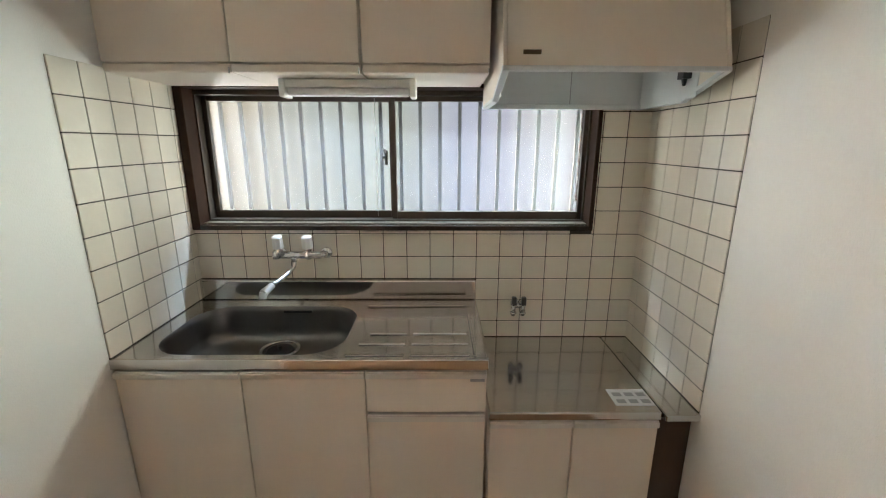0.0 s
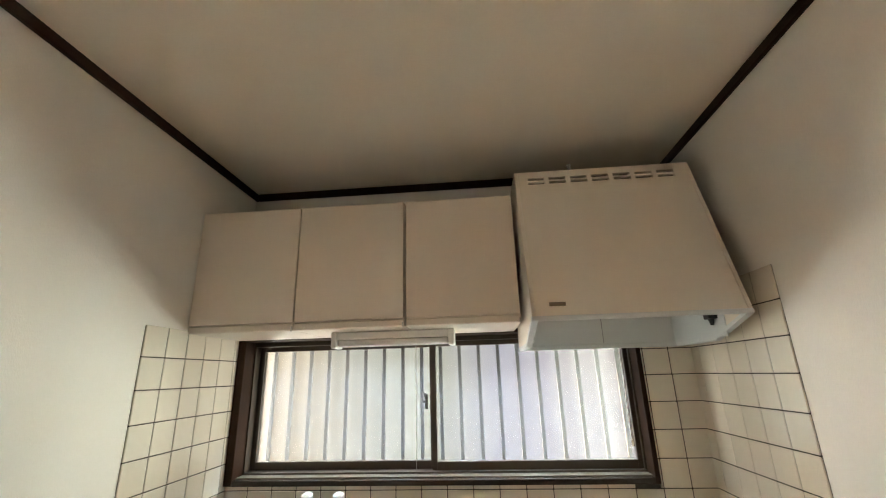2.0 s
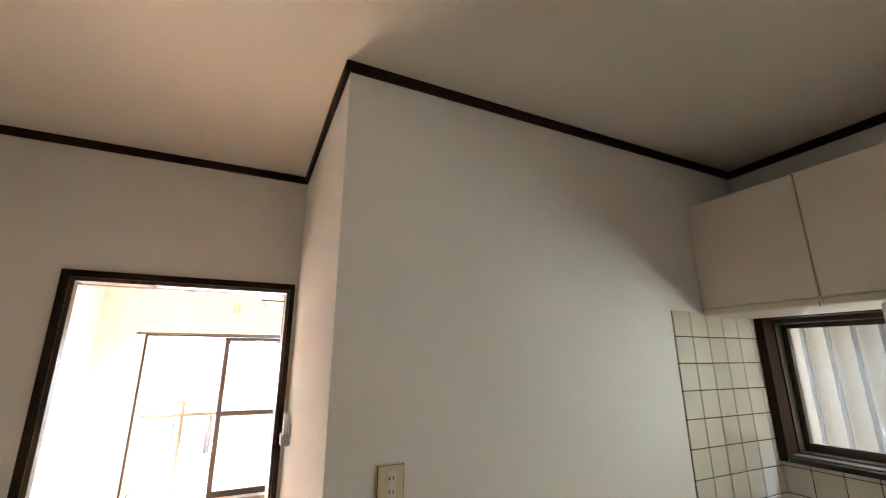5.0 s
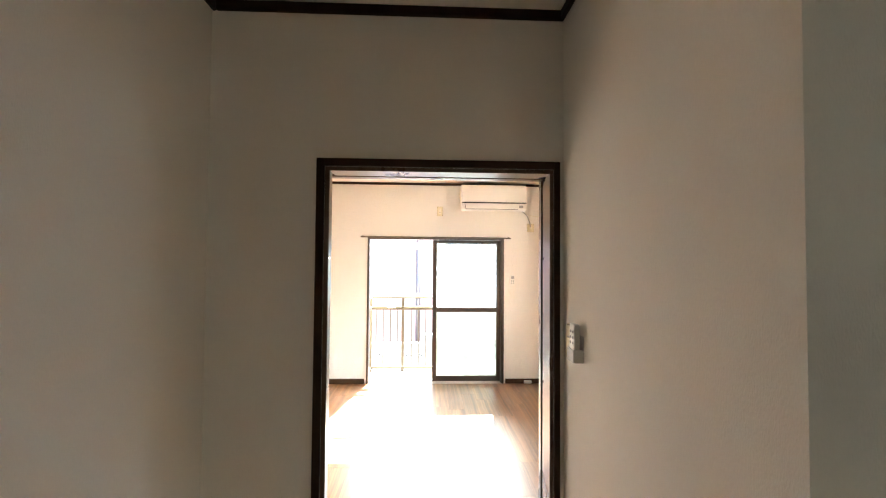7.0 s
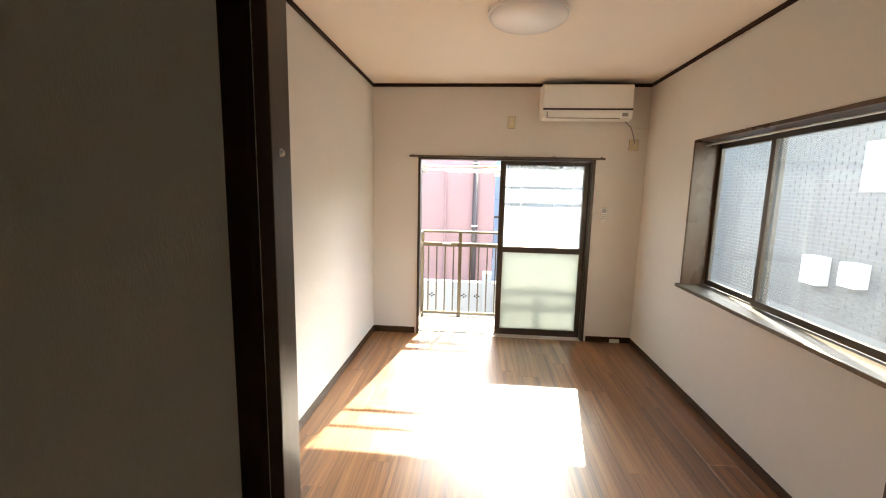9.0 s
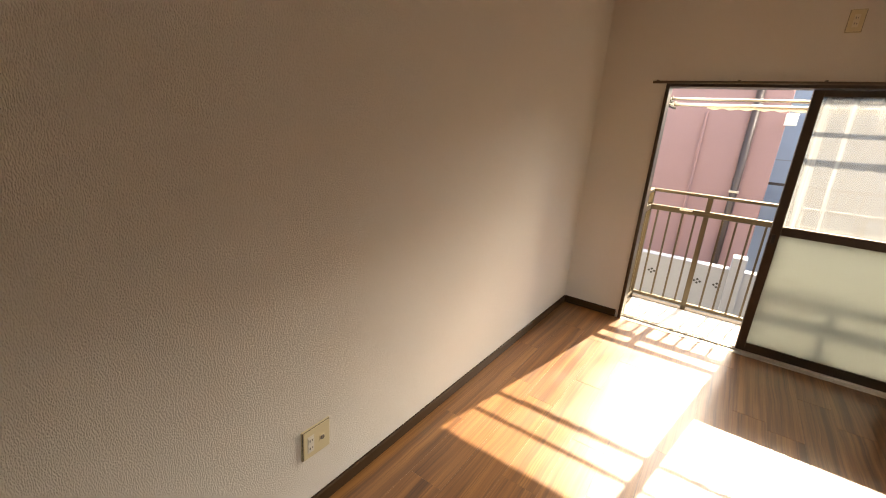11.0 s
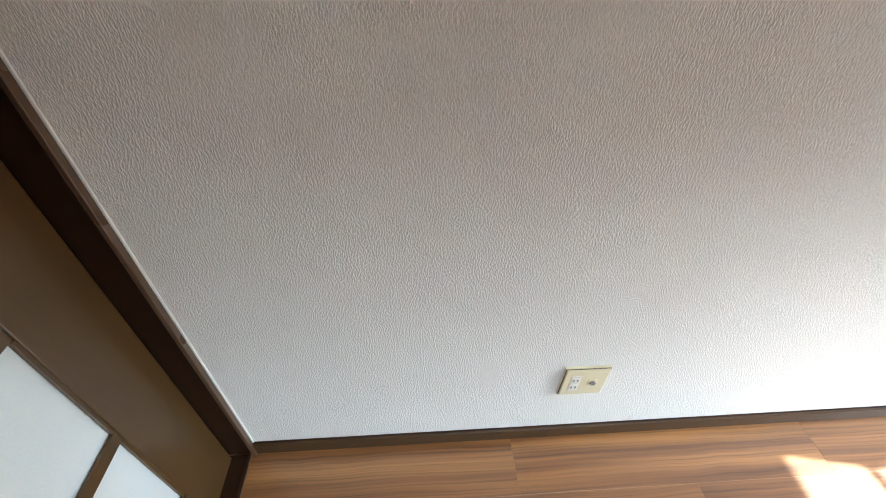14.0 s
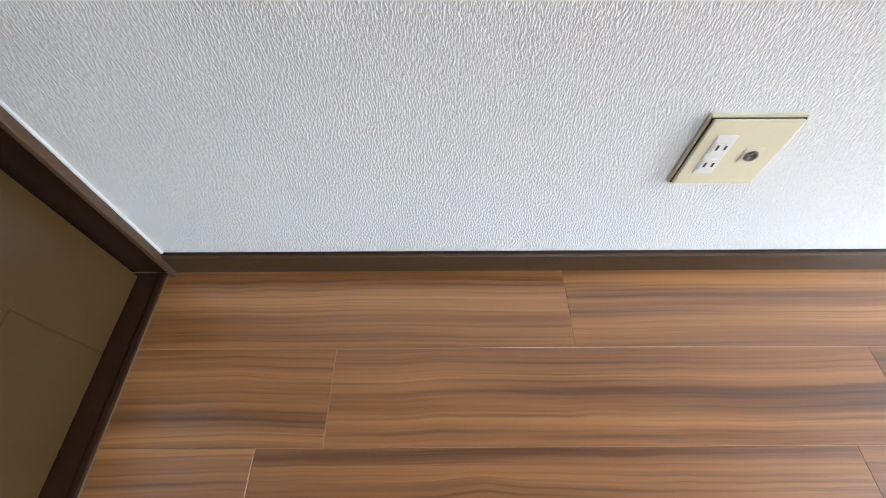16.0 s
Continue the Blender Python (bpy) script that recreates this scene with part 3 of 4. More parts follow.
def cabinet_door(parent, x0, x1, y, z0, z1, name="door", grip=True):
    d = part(name, box(x0 + 0.002, x1 - 0.002, y, y + 0.018, z0, z1 - (0.026 if grip else 0), 0.0015, 1), CABINET, parent)
    if grip:
        part("grip_rail", join(box(x0 + 0.001, x1 - 0.001, y - 0.004, y + 0.020, z1 - 0.024, z1 - 0.004, 0.004, 2),
                               box(x0 + 0.001, x1 - 0.001, y - 0.010, y - 0.002, z1 - 0.028, z1 - 0.008, 0.003, 2)), ALU, d, "satin aluminium grip rail")
    return d


def sink_unit():
    u = thing("sink_cabinet", (0.6, -0.27, 0), "cream laminate sink base cabinet with aluminium grips", "cabinet")
    part("body", join(box(0.004, 1.195, -0.528, -0.02, 0.0, 0.575), box(0.004, 0.065, -0.528, -0.02, 0.575, 0.762), box(0.72, 1.195, -0.528, -0.02, 0.575, 0.762),
                      box(0.065, 0.72, -0.528, -0.516, 0.575, 0.762), box(0.065, 0.72, -0.07, -0.02, 0.575, 0.762)), CABINET, u)
    part("plinth", box(0.004, 1.195, -0.526, -0.48, 0.0, 0.06), TRIM, u, "dark recessed plinth")
    cabinet_door(u, 0.006, 0.406, -0.548, 0.065, 0.764)
    cabinet_door(u, 0.406, 0.803, -0.548, 0.065, 0.764)
    d = cabinet_door(u, 0.803, 1.193, -0.548, 0.610, 0.764, "drawer")
    cabinet_door(u, 0.803, 1.193, -0.548, 0.065, 0.606, "drawer")
    part("maker_plate", box(1.140, 1.186, -0.552, -0.5475, 0.724, 0.736), GREY, d, "small grey maker's plate")


def stove_unit():
    u = thing("stove_cabinet", (1.48, -0.27, 0), "low cream laminate stove base cabinet", "cabinet")
    part("body", box(1.202, 1.772, -0.528, -0.02, 0.0, 0.578), CABINET, u)
    part("plinth", box(1.204, 1.770, -0.532, -0.528, 0.0, 0.06), TRIM, u, "dark plinth")
    cabinet_door(u, 1.206, 1.485, -0.550, 0.065, 0.582)
    cabinet_door(u, 1.485, 1.770, -0.550, 0.065, 0.582)
    f = single("filler_panel", box(1.775, 1.888, -0.535, -0.45, 0.0, 0.585, 0.002), TRIM_BROWN, "dark brown filler panel beside the stove cabinet", "panel")
    t = thing("stove_worktop", (1.48, -0.27, 0.585), "low stainless steel stove worktop", "worktop")
    part("plate", box(1.203, 1.774, -0.556, -0.004, 0.582, 0.611, 0.005, 3), STEEL, t)
    part("filler_plate", box(1.777, 1.892, -0.573, -0.004, 0.588, 0.611, 0.004, 3), STEEL, t, "narrow steel filler strip")
    pad = thing("caution_sticker", (1.70, -0.47, 0.611), "white printed caution label on the stove worktop", "label")
    part("sheet", box(1.636, 1.770, -0.518, -0.424, 0.6112, 0.6122), STICKER, pad)
    for i in range(3):
        for j in range(2):
            part("print_block", box(1.648 + i * 0.042, 1.678 + i * 0.042, -0.506 + j * 0.04, -0.484 + j * 0.04, 0.6122, 0.6126), GREY, pad)


def wall_cabinet(x0, x1):
    c = thing("wall_cabinet", ((x0 + x1) / 2, -0.17, 1.676), "cream laminate wall cupboard above the kitchen window", "cabinet", "wall cabinets over the sink")
    part("body", box(x0 + 0.001, x1 - 0.001, -0.335, -0.002, 1.676, 2.142), CABINET, c)
    part("door", box(x0 + 0.002, x1 - 0.002, -0.355, -0.337, 1.704, 2.140, 0.002, 1), CABINET, c)
    part("bottom_rail", box(x0 + 0.001, x1 - 0.001, -0.352, -0.337, 1.676, 1.700, 0.003, 1), CABINET, c)
    part("catch", cyl((x1 - 0.004, -0.356, 1.672), (x1 - 0.004, -0.356, 1.69), 0.003, sides=8), CHROME, c, "small metal catch")


def hood():
    """A box hood whose front leans back, hollow underneath, with slots in the top of the front."""
    h = thing("range_hood", (1.52, -0.26, 1.667), "cream enamelled range hood with a grey hollow underside", "range hood")
    x0, x1, w = 1.212, 1.838, 0.014
    yb, yt, zb, zt = -0.523, -0.357, 1.667, 2.228
    lean = (yt - yb) / (zt - zb)
    side = [(yb, zb), (yb, zb + 0.012), (yt, zt), (-0.004, zt), (-0.004, 1.60), (-0.33, 1.60)]
    part("side", prism(side, "x", x0, x0 + w, 0.003), HOOD, h)
    part("side", prism(side, "x", x1 - w, x1, 0.003), HOOD, h)
    # front, left open at the two rows of slots
    def slab(a, b, z0, z1):
        return prism([(yb + lean * (z0 - zb), z0), (yb + lean * (z1 - zb), z1), (yb + lean * (z1 - zb) + w, z1), (yb + lean * (z0 - zb) + w, z0)], "x", a, b)
    bits = [slab(x0 + w, x1 - w, zb, 2.169), slab(x0 + w, x1 - w, 2.179, 2.188), slab(x0 + w, x1 - w, 2.198, zt)]
    for z0, z1 in ((2.169, 2.179), (2.188, 2.198)):
        at = x0 + w
        for i in range(7):
            s = x0 + 0.048 + i * 0.0765
            bits.append(slab(at, s, z0, z1))
            at = s + 0.060
        bits.append(slab(at, x1 - w, z0, z1))
    part("front", join(*bits), HOOD, h)
    # the shade behind the slots is a dark sheet
    part("slot_backing", box(x0 + w, x1 - w, -0.352, -0.348, 2.14, zt - 0.012), SHADOW_GAP, h, "dark sheet painted as the shade behind the slots")
    part("top", box(x0, x1, yt, -0.004, zt - 0.012, zt, 0.002, 1), HOOD, h)
    part("top_bolt", join(cyl((1.42, -0.342, zt), (1.42, -0.342, zt + 0.020), 0.006, sides=10), cyl((1.42, -0.342, zt + 0.020), (1.42, -0.342, zt + 0.027), 0.010, sides=6)), GREY, h, "small metal bolt")
    part("lining_top", box(x0 + w, x1 - w, yb + 0.10, -0.036, 1.80, 1.806), HOOD_IN, h, "pale grey inside of the hood")
    part("lining_back", box(x0 + w, x1 - w, -0.036, -0.031, 1.602, 1.806), HOOD_IN, h, "pale grey inside of the hood")
    for xa in (x0 + w, x1 - w - 0.003):
        part("lining_side", box(xa, xa + 0.003, -0.40, -0.036, 1.604, 1.80), HOOD_IN, h)
    part("lining_front", prism([(yb + 0.10, 1.80), (yb + 0.106, 1.80), (yb + 0.03, zb + 0.01), (yb + 0.024, zb + 0.01)], "x", x0 + w, x1 - w), HOOD_IN, h)
    part("rim", join(box(x0 - 0.002, x1 + 0.002, yb - 0.003, yb + 0.018, zb - 0.010, zb + 0.004, 0.004, 2),
                     prism([(yb + 0.0, zb - 0.010), (yb, zb + 0.004), (-0.33, 1.612), (-0.33, 1.597)], "x", x0 - 0.002, x0 + 0.018, 0.002),
                     prism([(yb + 0.0, zb - 0.010), (yb, zb + 0.004), (-0.33, 1.612), (-0.33, 1.597)], "x", x1 - 0.018, x1 + 0.002, 0.002),
                     *[box(xa, xa + 0.020, -0.33, -0.006, 1.594, 1.608, 0.003, 2) for xa in (x0 - 0.002, x1 - 0.018)], box(x0 + 0.018, x1 - 0.018, -0.048, -0.029, 1.594, 1.612, 0.003, 2)), HOOD_IN, h, "folded metal rim")
    part("shutter_seam", box(1.545, 1.548, -0.0375, -0.0362, 1.614, 1.79), GREY, h)
    part("switch_cord_box", join(box(1.794, 1.822, -0.366, -0.330, 1.662, 1.712, 0.003), cyl((1.808, -0.350, 1.662), (1.808, -0.350, 1.642), 0.009, 0.005, 10)), BLACK, h, "small black pull switch")
    part("badge", moved(box(1.268, 1.317, yb - 0.003, yb + 0.002, 1.700, 1.712, 0.001, 1), Matrix.Translation((0, lean * 0.04, 0))), BADGE, h, "small brown badge")
    return h


def kitchen_lamp():
    k = thing("under_cabinet_lamp", (0.72, -0.2, 1.676), "slim white fluorescent lamp under the wall cupboards, switched off", "lamp")
    part("housing", box(0.515, 0.940, -0.235, -0.165, 1.648, 1.675, 0.004), WHITE, k)
    part("diffuser", box(0.518, 0.937, -0.228, -0.172, 1.622, 1.648, 0.010, 3), LAMP_SHADE, k, "clear ribbed plastic cover")
    for a, b in ((0.495, 0.517), (0.938, 0.960)):
        part("end_cap", box(a, b, -0.240, -0.160, 1.616, 1.676, 0.005, 2), WHITE, k, "white plastic end cap")
    part("pull_cord", join(cyl((0.812, -0.20, 1.616), (0.812, -0.20, 1.20), 0.0008, sides=6)), WHITE, k, "thin pull cord")


def tap():
    t = thing("wall_tap", (0.45, -0.02, 1.0), "chrome wall mixer tap with two white handles and a swivel spout", "tap")
    part("body", join(cyl((0.372, -0.055, 1.01), (0.545, -0.055, 1.01), 0.016, sides=24), cyl((0.432, -0.055, 1.008), (0.432, -0.055, 0.982), 0.015, 0.012, 20),
                      cyl((0.350, -0.055, 1.01), (0.372, -0.055, 1.01), 0.021, 0.018, 20), cyl((0.484, -0.055, 1.01), (0.500, -0.055, 1.01), 0.020, 0.020, 20)), CHROME, t, smooth=True)
    for x, xf in ((0.362, 0.362), (0.530, 0.556)):
        part("wall_flange", join(cyl((xf, -0.001, 1.008), (xf, -0.012, 1.008), 0.027, 0.022, 28), tube([(xf, -0.010, 1.008), (xf, -0.040, 1.008), (x, -0.055, 1.010)], 0.011)), CHROME, t, "round chrome wall flange", True)
    for x in (0.370, 0.492):
        h = part("handle", join(cyl((x, -0.056, 1.042), (x, -0.062, 1.088), 0.024, 0.022, 8), cyl((x, -0.062, 1.088), (x, -0.063, 1.094), 0.022, 0.014, 8)), WHITE, t, "white faceted handle")
        part("stem", cyl((x, -0.055, 1.015), (x, -0.056, 1.044), 0.013, 0.015, 16), CHROME, h)
    s = part("spout", tube([(0.432, -0.055, 0.990), (0.432, -0.060, 0.965), (0.424, -0.085, 0.948), (0.400, -0.145, 0.930), (0.378, -0.200, 0.918)], 0.0085, 12), CHROME, t, smooth=True)
    part("spout_tip", join(cyl((0.384, -0.186, 0.922), (0.366, -0.232, 0.905), 0.013, 0.016, 18), cyl((0.366, -0.230, 0.908), (0.364, -0.236, 0.885), 0.015, 0.013, 18)), WHITE, s, "white plastic spout tip")


def gas_tap():
    g = thing("gas_tap", (1.385, 0, 0.77), "double gas tap with black levers on the tiled wall", "gas tap")
    part("base", join(cyl((1.385, -0.001, 0.775), (1.385, -0.02, 0.775), 0.022, 0.018, 20), cyl((1.368, -0.028, 0.775), (1.405, -0.028, 0.775), 0.014, sides=16)), CHROME, g, smooth=True)
    for x in (1.366, 1.408):
        n = part("nozzle", join(cyl((x, -0.030, 0.79), (x, -0.034, 0.728), 0.013, 0.009, 14), cyl((x, -0.034, 0.745), (x, -0.034, 0.738), 0.015, 0.015, 14)), CHROME, g, "chrome hose nozzle", True)
        part("lever", box(x - 0.010, x + 0.010, -0.058, -0.034, 0.782, 0.820, 0.005, 2), BLACK, n, "black lever")


sink_top()
sink_unit()
stove_unit()
for cx0, cx1 in ((0.0, 0.396), (0.396, 0.795), (0.799, 1.197)):
    wall_cabinet(cx0, cx1)
hood()
kitchen_lamp()
tap()
gas_tap()


# ---- plates, switches, remotes ----
def socket_plate(at, wide, high, label, face, group=""):
    """A wall plate built facing +y round the origin, then turned to its wall. face: the way out of the wall."""
    turn = {"+y": 180, "-y": 0, "+x": 90}[face]
    m = Matrix.Translation(at) @ pose(0, 0, 0, 0, 0, turn)
    p = thing("socket_plate", at, label, "socket", group)

    def put(name, bm, mat, parent, text=""):
        return part(name, moved(bm, m), mat, parent, text)
    put("back_plate", box(-wide / 2, wide / 2, -0.006, 0, -high / 2, high / 2, 0.0015), IVORY, p)
    # a thin dark plate draws the shadow line between back plate and cover
    put("shadow_line", box(-wide / 2 + 0.0014, wide / 2 - 0.0014, -0.0072, -0.0058, -high / 2 + 0.003, high / 2 - 0.003), SHADOW_GAP, p, "dark strip painted as the shadow line round the cover")
    put("cover", box(-wide / 2 + 0.003, wide / 2 - 0.003, -0.011, -0.006, -high / 2 + 0.004, high / 2 - 0.004, 0.002), IVORY, p, "ivory plastic cover")
    return p, put


def slots(put, parent, cx, cz, mat=SOCKET, rows=2):
    s = put("socket", box(cx - 0.013, cx + 0.013, -0.0125, -0.0105, cz - 0.033, cz + 0.033, 0.001), mat, parent, "greyed ivory double socket insert")
    for z in (0.015, -0.015)[:rows]:
        put("socket_face", box(cx - 0.0105, cx + 0.0105, -0.0138, -0.0120, cz + z - 0.010, cz + z + 0.010, 0.0008), mat, s)
        for x, h in ((-0.005, 0.0042), (0.005, 0.0036)):
            put("slot", box(cx + x - 0.0014, cx + x + 0.0014, -0.0144, -0.0134, cz + z - h, cz + z + h), BLACK, s, "dark socket slot")


p, put = socket_plate((-1.957, RS, 0.306), 0.116, 0.118, "ivory wall plate with a double socket and aerial outlet", "+y")
slots(put, p, -0.026, 0.0)
tv = put("aerial_outlet", box(0.009, 0.033, -0.0125, -0.0105, -0.012, 0.012, 0.001), IVORY, p, "square aerial outlet")
put("aerial_ring", moved(ring((0, 0, 0), (0, 1, 0), 0.0062, 0.0026, 20, 6), Matrix.Translation((0.021, -0.0135, 0))), STEEL_DARK, tv, "dark metal aerial ring")
put("aerial_pin", moved(cyl((0, -0.016, 0), (0, -0.012, 0), 0.0016, sides=8), Matrix.Translation((0.021, 0, 0))), CHROME, tv)

p, put = socket_plate((0.0, -1.674, 1.196), 0.072, 0.118, "ivory wall plate with sockets on the kitchen wall", "+x")
slots(put, p, 0.0, 0.012)
put("earth_terminal", box(-0.012, 0.012, -0.0125, -0.0105, -0.045, -0.028, 0.001), IVORY_PALE, p, "round earth terminal cover")

p, put = socket_plate((RW, -2.157, 2.097), 0.072, 0.118, "ivory wall plate high over the balcony door", "+x")
slots(put, p, 0.0, 0.0, IVORY_PALE)

p, put = socket_plate((RW, -1.035, 1.905), 0.085, 0.10, "ivory air conditioner socket with a plug", "+x")
put("plug", box(-0.016, 0.016, -0.030, -0.011, -0.016, 0.016, 0.004), IVORY_PALE, p, "ivory plug")

p, put = socket_plate((-0.840, JUT, 1.226), 0.070, 0.118, "ivory light switch plate beside the doorway", "-y")
k = put("rocker", box(-0.014, 0.014, -0.0135, -0.0105, -0.018, 0.012, 0.001), IVORY_PALE, p, "small ivory rocker")
put("name_strip", box(-0.014, 0.014, -0.0125, -0.0105, 0.016, 0.020), GREY, p)


def lamp_remote():
    """A white lamp remote standing in its wall holder."""
    xa, xb, zb = -0.797, -0.737, 1.182
    h = thing("remote_holder", (-0.767, JUT, zb), "pale grey wall holder for the lamp remote", "holder")
    part("cradle", join(box(xa, xb, JUT - 0.004, JUT, zb, 1.262, 0.002), box(xa, xb, JUT - 0.034, JUT - 0.030, zb, 1.222, 0.002),
                        box(xa, xa + 0.004, JUT - 0.030, JUT - 0.004, zb, 1.222, 0.001), box(xb - 0.004, xb, JUT - 0.030, JUT - 0.004, zb, 1.222, 0.001),
                        box(xa + 0.004, xb - 0.004, JUT - 0.030, JUT - 0.004, zb, zb + 0.004, 0.001)), PALE_GREY, h)
    r = thing("lamp_remote", (-0.767, JUT - 0.017, zb + 0.004), "white lamp remote control with six grey buttons", "remote")
    part("shell", box(xa + 0.006, xb - 0.006, JUT - 0.028, JUT - 0.010, zb + 0.0045, 1.298, 0.006, 3), WHITE, r)
    for i in range(3):
        for j in range(2):
            x, z = -0.777 + j * 0.020, 1.240 + i * 0.017
            part("button", cyl((x, JUT - 0.027, z), (x, JUT - 0.0295, z), 0.0048, 0.0042, 14), GREY, r)


lamp_remote()
r = thing("air_conditioner_remote", (RW, -1.256, 1.196), "white air conditioner remote in a wall clip", "remote")
part("clip", box(RW, RW + 0.006, -1.284, -1.232, 1.20, 1.262, 0.002), WHITE, r)
part("shell", box(RW + 0.006, RW + 0.026, -1.285, -1.231, 1.196, 1.322, 0.006, 3), WHITE, r)
part("display", box(RW + 0.025, RW + 0.0268, -1.276, -1.240, 1.276, 1.310, 0.001), GREY, r, "grey display")
for i in range(3):
    for j in range(2):
        part("button", box(RW + 0.025, RW + 0.0275, -1.276 + j * 0.02, -1.262 + j * 0.02, 1.218 + i * 0.018, 1.227 + i * 0.018, 0.001), GREY, r)


# ---- doorway with its sliding door ----
def doorway():
    d = thing("door_1", (PX, -2.27, 0), "dark brown sliding door frame between kitchen and living room", "door", kind="structure")
    y0, y1, z1 = DOOR[0], DOOR[1], DOOR[3]
    c = 0.026
    part("casing", join(box(PX - 0.002, PX + 0.014, y0 - c, y0, 0, z1 + c, 0.002), box(PX - 0.002, PX + 0.014, y1, y1 + c - 0.006, 0, z1 + c, 0.002), box(PX - 0.002, PX + 0.014, y0, y1, z1, z1 + c, 0.002)), TRIM, d, "dark casing on the kitchen side")
    part("jamb", box(PX - 0.045, PX - 0.002, y0 - 0.004, y0 + 0.016, 0, z1, 0.001), TRIM_BROWN, d)
    part("jamb", box(PX - 0.092, PX - 0.002, y1 - 0.012, y1 + 0.004, 0, z1, 0.001), TRIM_BROWN, d)
    part("outer_jamb", box(PR - 0.012, PX - 0.116, y1 - 0.012, y1 + 0.004, 0, z1, 0.001), TRIM_BROWN, d)
    # the groove's shade is a dark strip
    part("jamb_groove", box(PX - 0.116, PX - 0.092, y1 - 0.002, y1 + 0.003, 0, z1), SHADOW_GAP, d, "dark strip painted as shade in the groove that takes the closed door")
    part("head", join(box(PX - 0.088, PX - 0.002, y0 + 0.016, y1 - 0.012, z1 - 0.014, z1 + 0.002, 0.001), box(PR - 0.012, PX - 0.108, RS + 0.004, y1 + 0.02, z1 - 0.014, z1 + 0.03, 0.002)), TRIM_BROWN, d, "brown head rails with a door track between them")
    # dark strip for the shade inside the door track
    part("track_groove", box(PX - 0.108, PX - 0.045, RS + 0.03, y1 - 0.012, z1 - 0.004, z1 + 0.001), SHADOW_GAP, d)
    part("threshold", join(box(PR + 0.006, PR + 0.018, RS + 0.010, y1 - 0.012, 0, 0.006, 0.002), box(PR + 0.018, PX + 0.002, RS + 0.010, y1 - 0.012, 0, 0.0035)), TRIM, d, "dark threshold with a thin pale lip")
    # the deep recess's shade is put into this post's dark colour
    part("pocket_post", join(box(PR - 0.004, PX - 0.044, RS + 0.0005, RS + 0.006, 0, z1 + 0.03, 0.001)), TRIM, d, "post at the south wall, coloured dark for the recess's shade")
    part("pocket_post_face", box(PR - 0.012, PR - 0.003, RS + 0.0005, RS + 0.018, 0, z1 + 0.03, 0.0015), TRIM_BROWN, d, "brown outer face of the post")
    part("caulk_line", box(PR - 0.0155, PR - 0.0122, RS, RS + 0.0035, BB + 0.004, z1 + 0.03), WHITE, d, "thin white sealant line")
    for z in (0.62, 1.05, 1.50):
        part("screw_cap", join(cyl((PX - 0.022, y0 + 0.016, z), (PX - 0.022, y0 + 0.019, z), 0.005, 0.003, 10)), CHROME, d, "small screw cap")
        part("screw_cap", join(cyl((PX - 0.082, y1 - 0.012, z), (PX - 0.082, y1 - 0.015, z), 0.005, 0.003, 10)), TRIM, d, "small dark screw cap")
    # the door leaf, slid open into its pocket
    leaf = thing("sliding_door", (-0.985, -3.06, 0.006), "brown veneered sliding door with frosted panes, slid open", "door")
    xa, xb, ya, yb, zt = -1.004, -0.974, RS + 0.019, -2.676, 1.802
    st = 0.150
    part("stile", box(xa, xb, ya, ya + st, 0.008, zt, 0.002), DOOR_WOOD, leaf)
    part("stile", box(xa, xb, yb - st + 0.03, yb, 0.008, zt, 0.002), DOOR_WOOD, leaf)
    rails = [(0.008, 0.185), (0.470, 0.495), (0.770, 0.795), (1.07, 1.095), (1.37, 1.395), (1.66, zt)]
    for a, b in rails:
        part("rail", box(xa + (0 if b - a > 0.05 else 0.004), xb, ya + st, yb - st + 0.03, a, b, 0.0015), DOOR_WOOD, leaf)
    for (_, a), (b, _) in zip(rails, rails[1:]):
        part("pane", box(-0.992, -0.988, ya + st - 0.004, yb - st + 0.034, a - 0.004, b + 0.004), PANEL_GLASS, leaf, "frosted glass pane")
        part("bead", join(box(xa + 0.003, xa + 0.010, ya + st, ya + st + 0.006, a, b), box(xa + 0.003, xa + 0.010, ya + st + 0.006, yb - st + 0.03, a, a + 0.006)), DOOR_WOOD, leaf)


doorway()


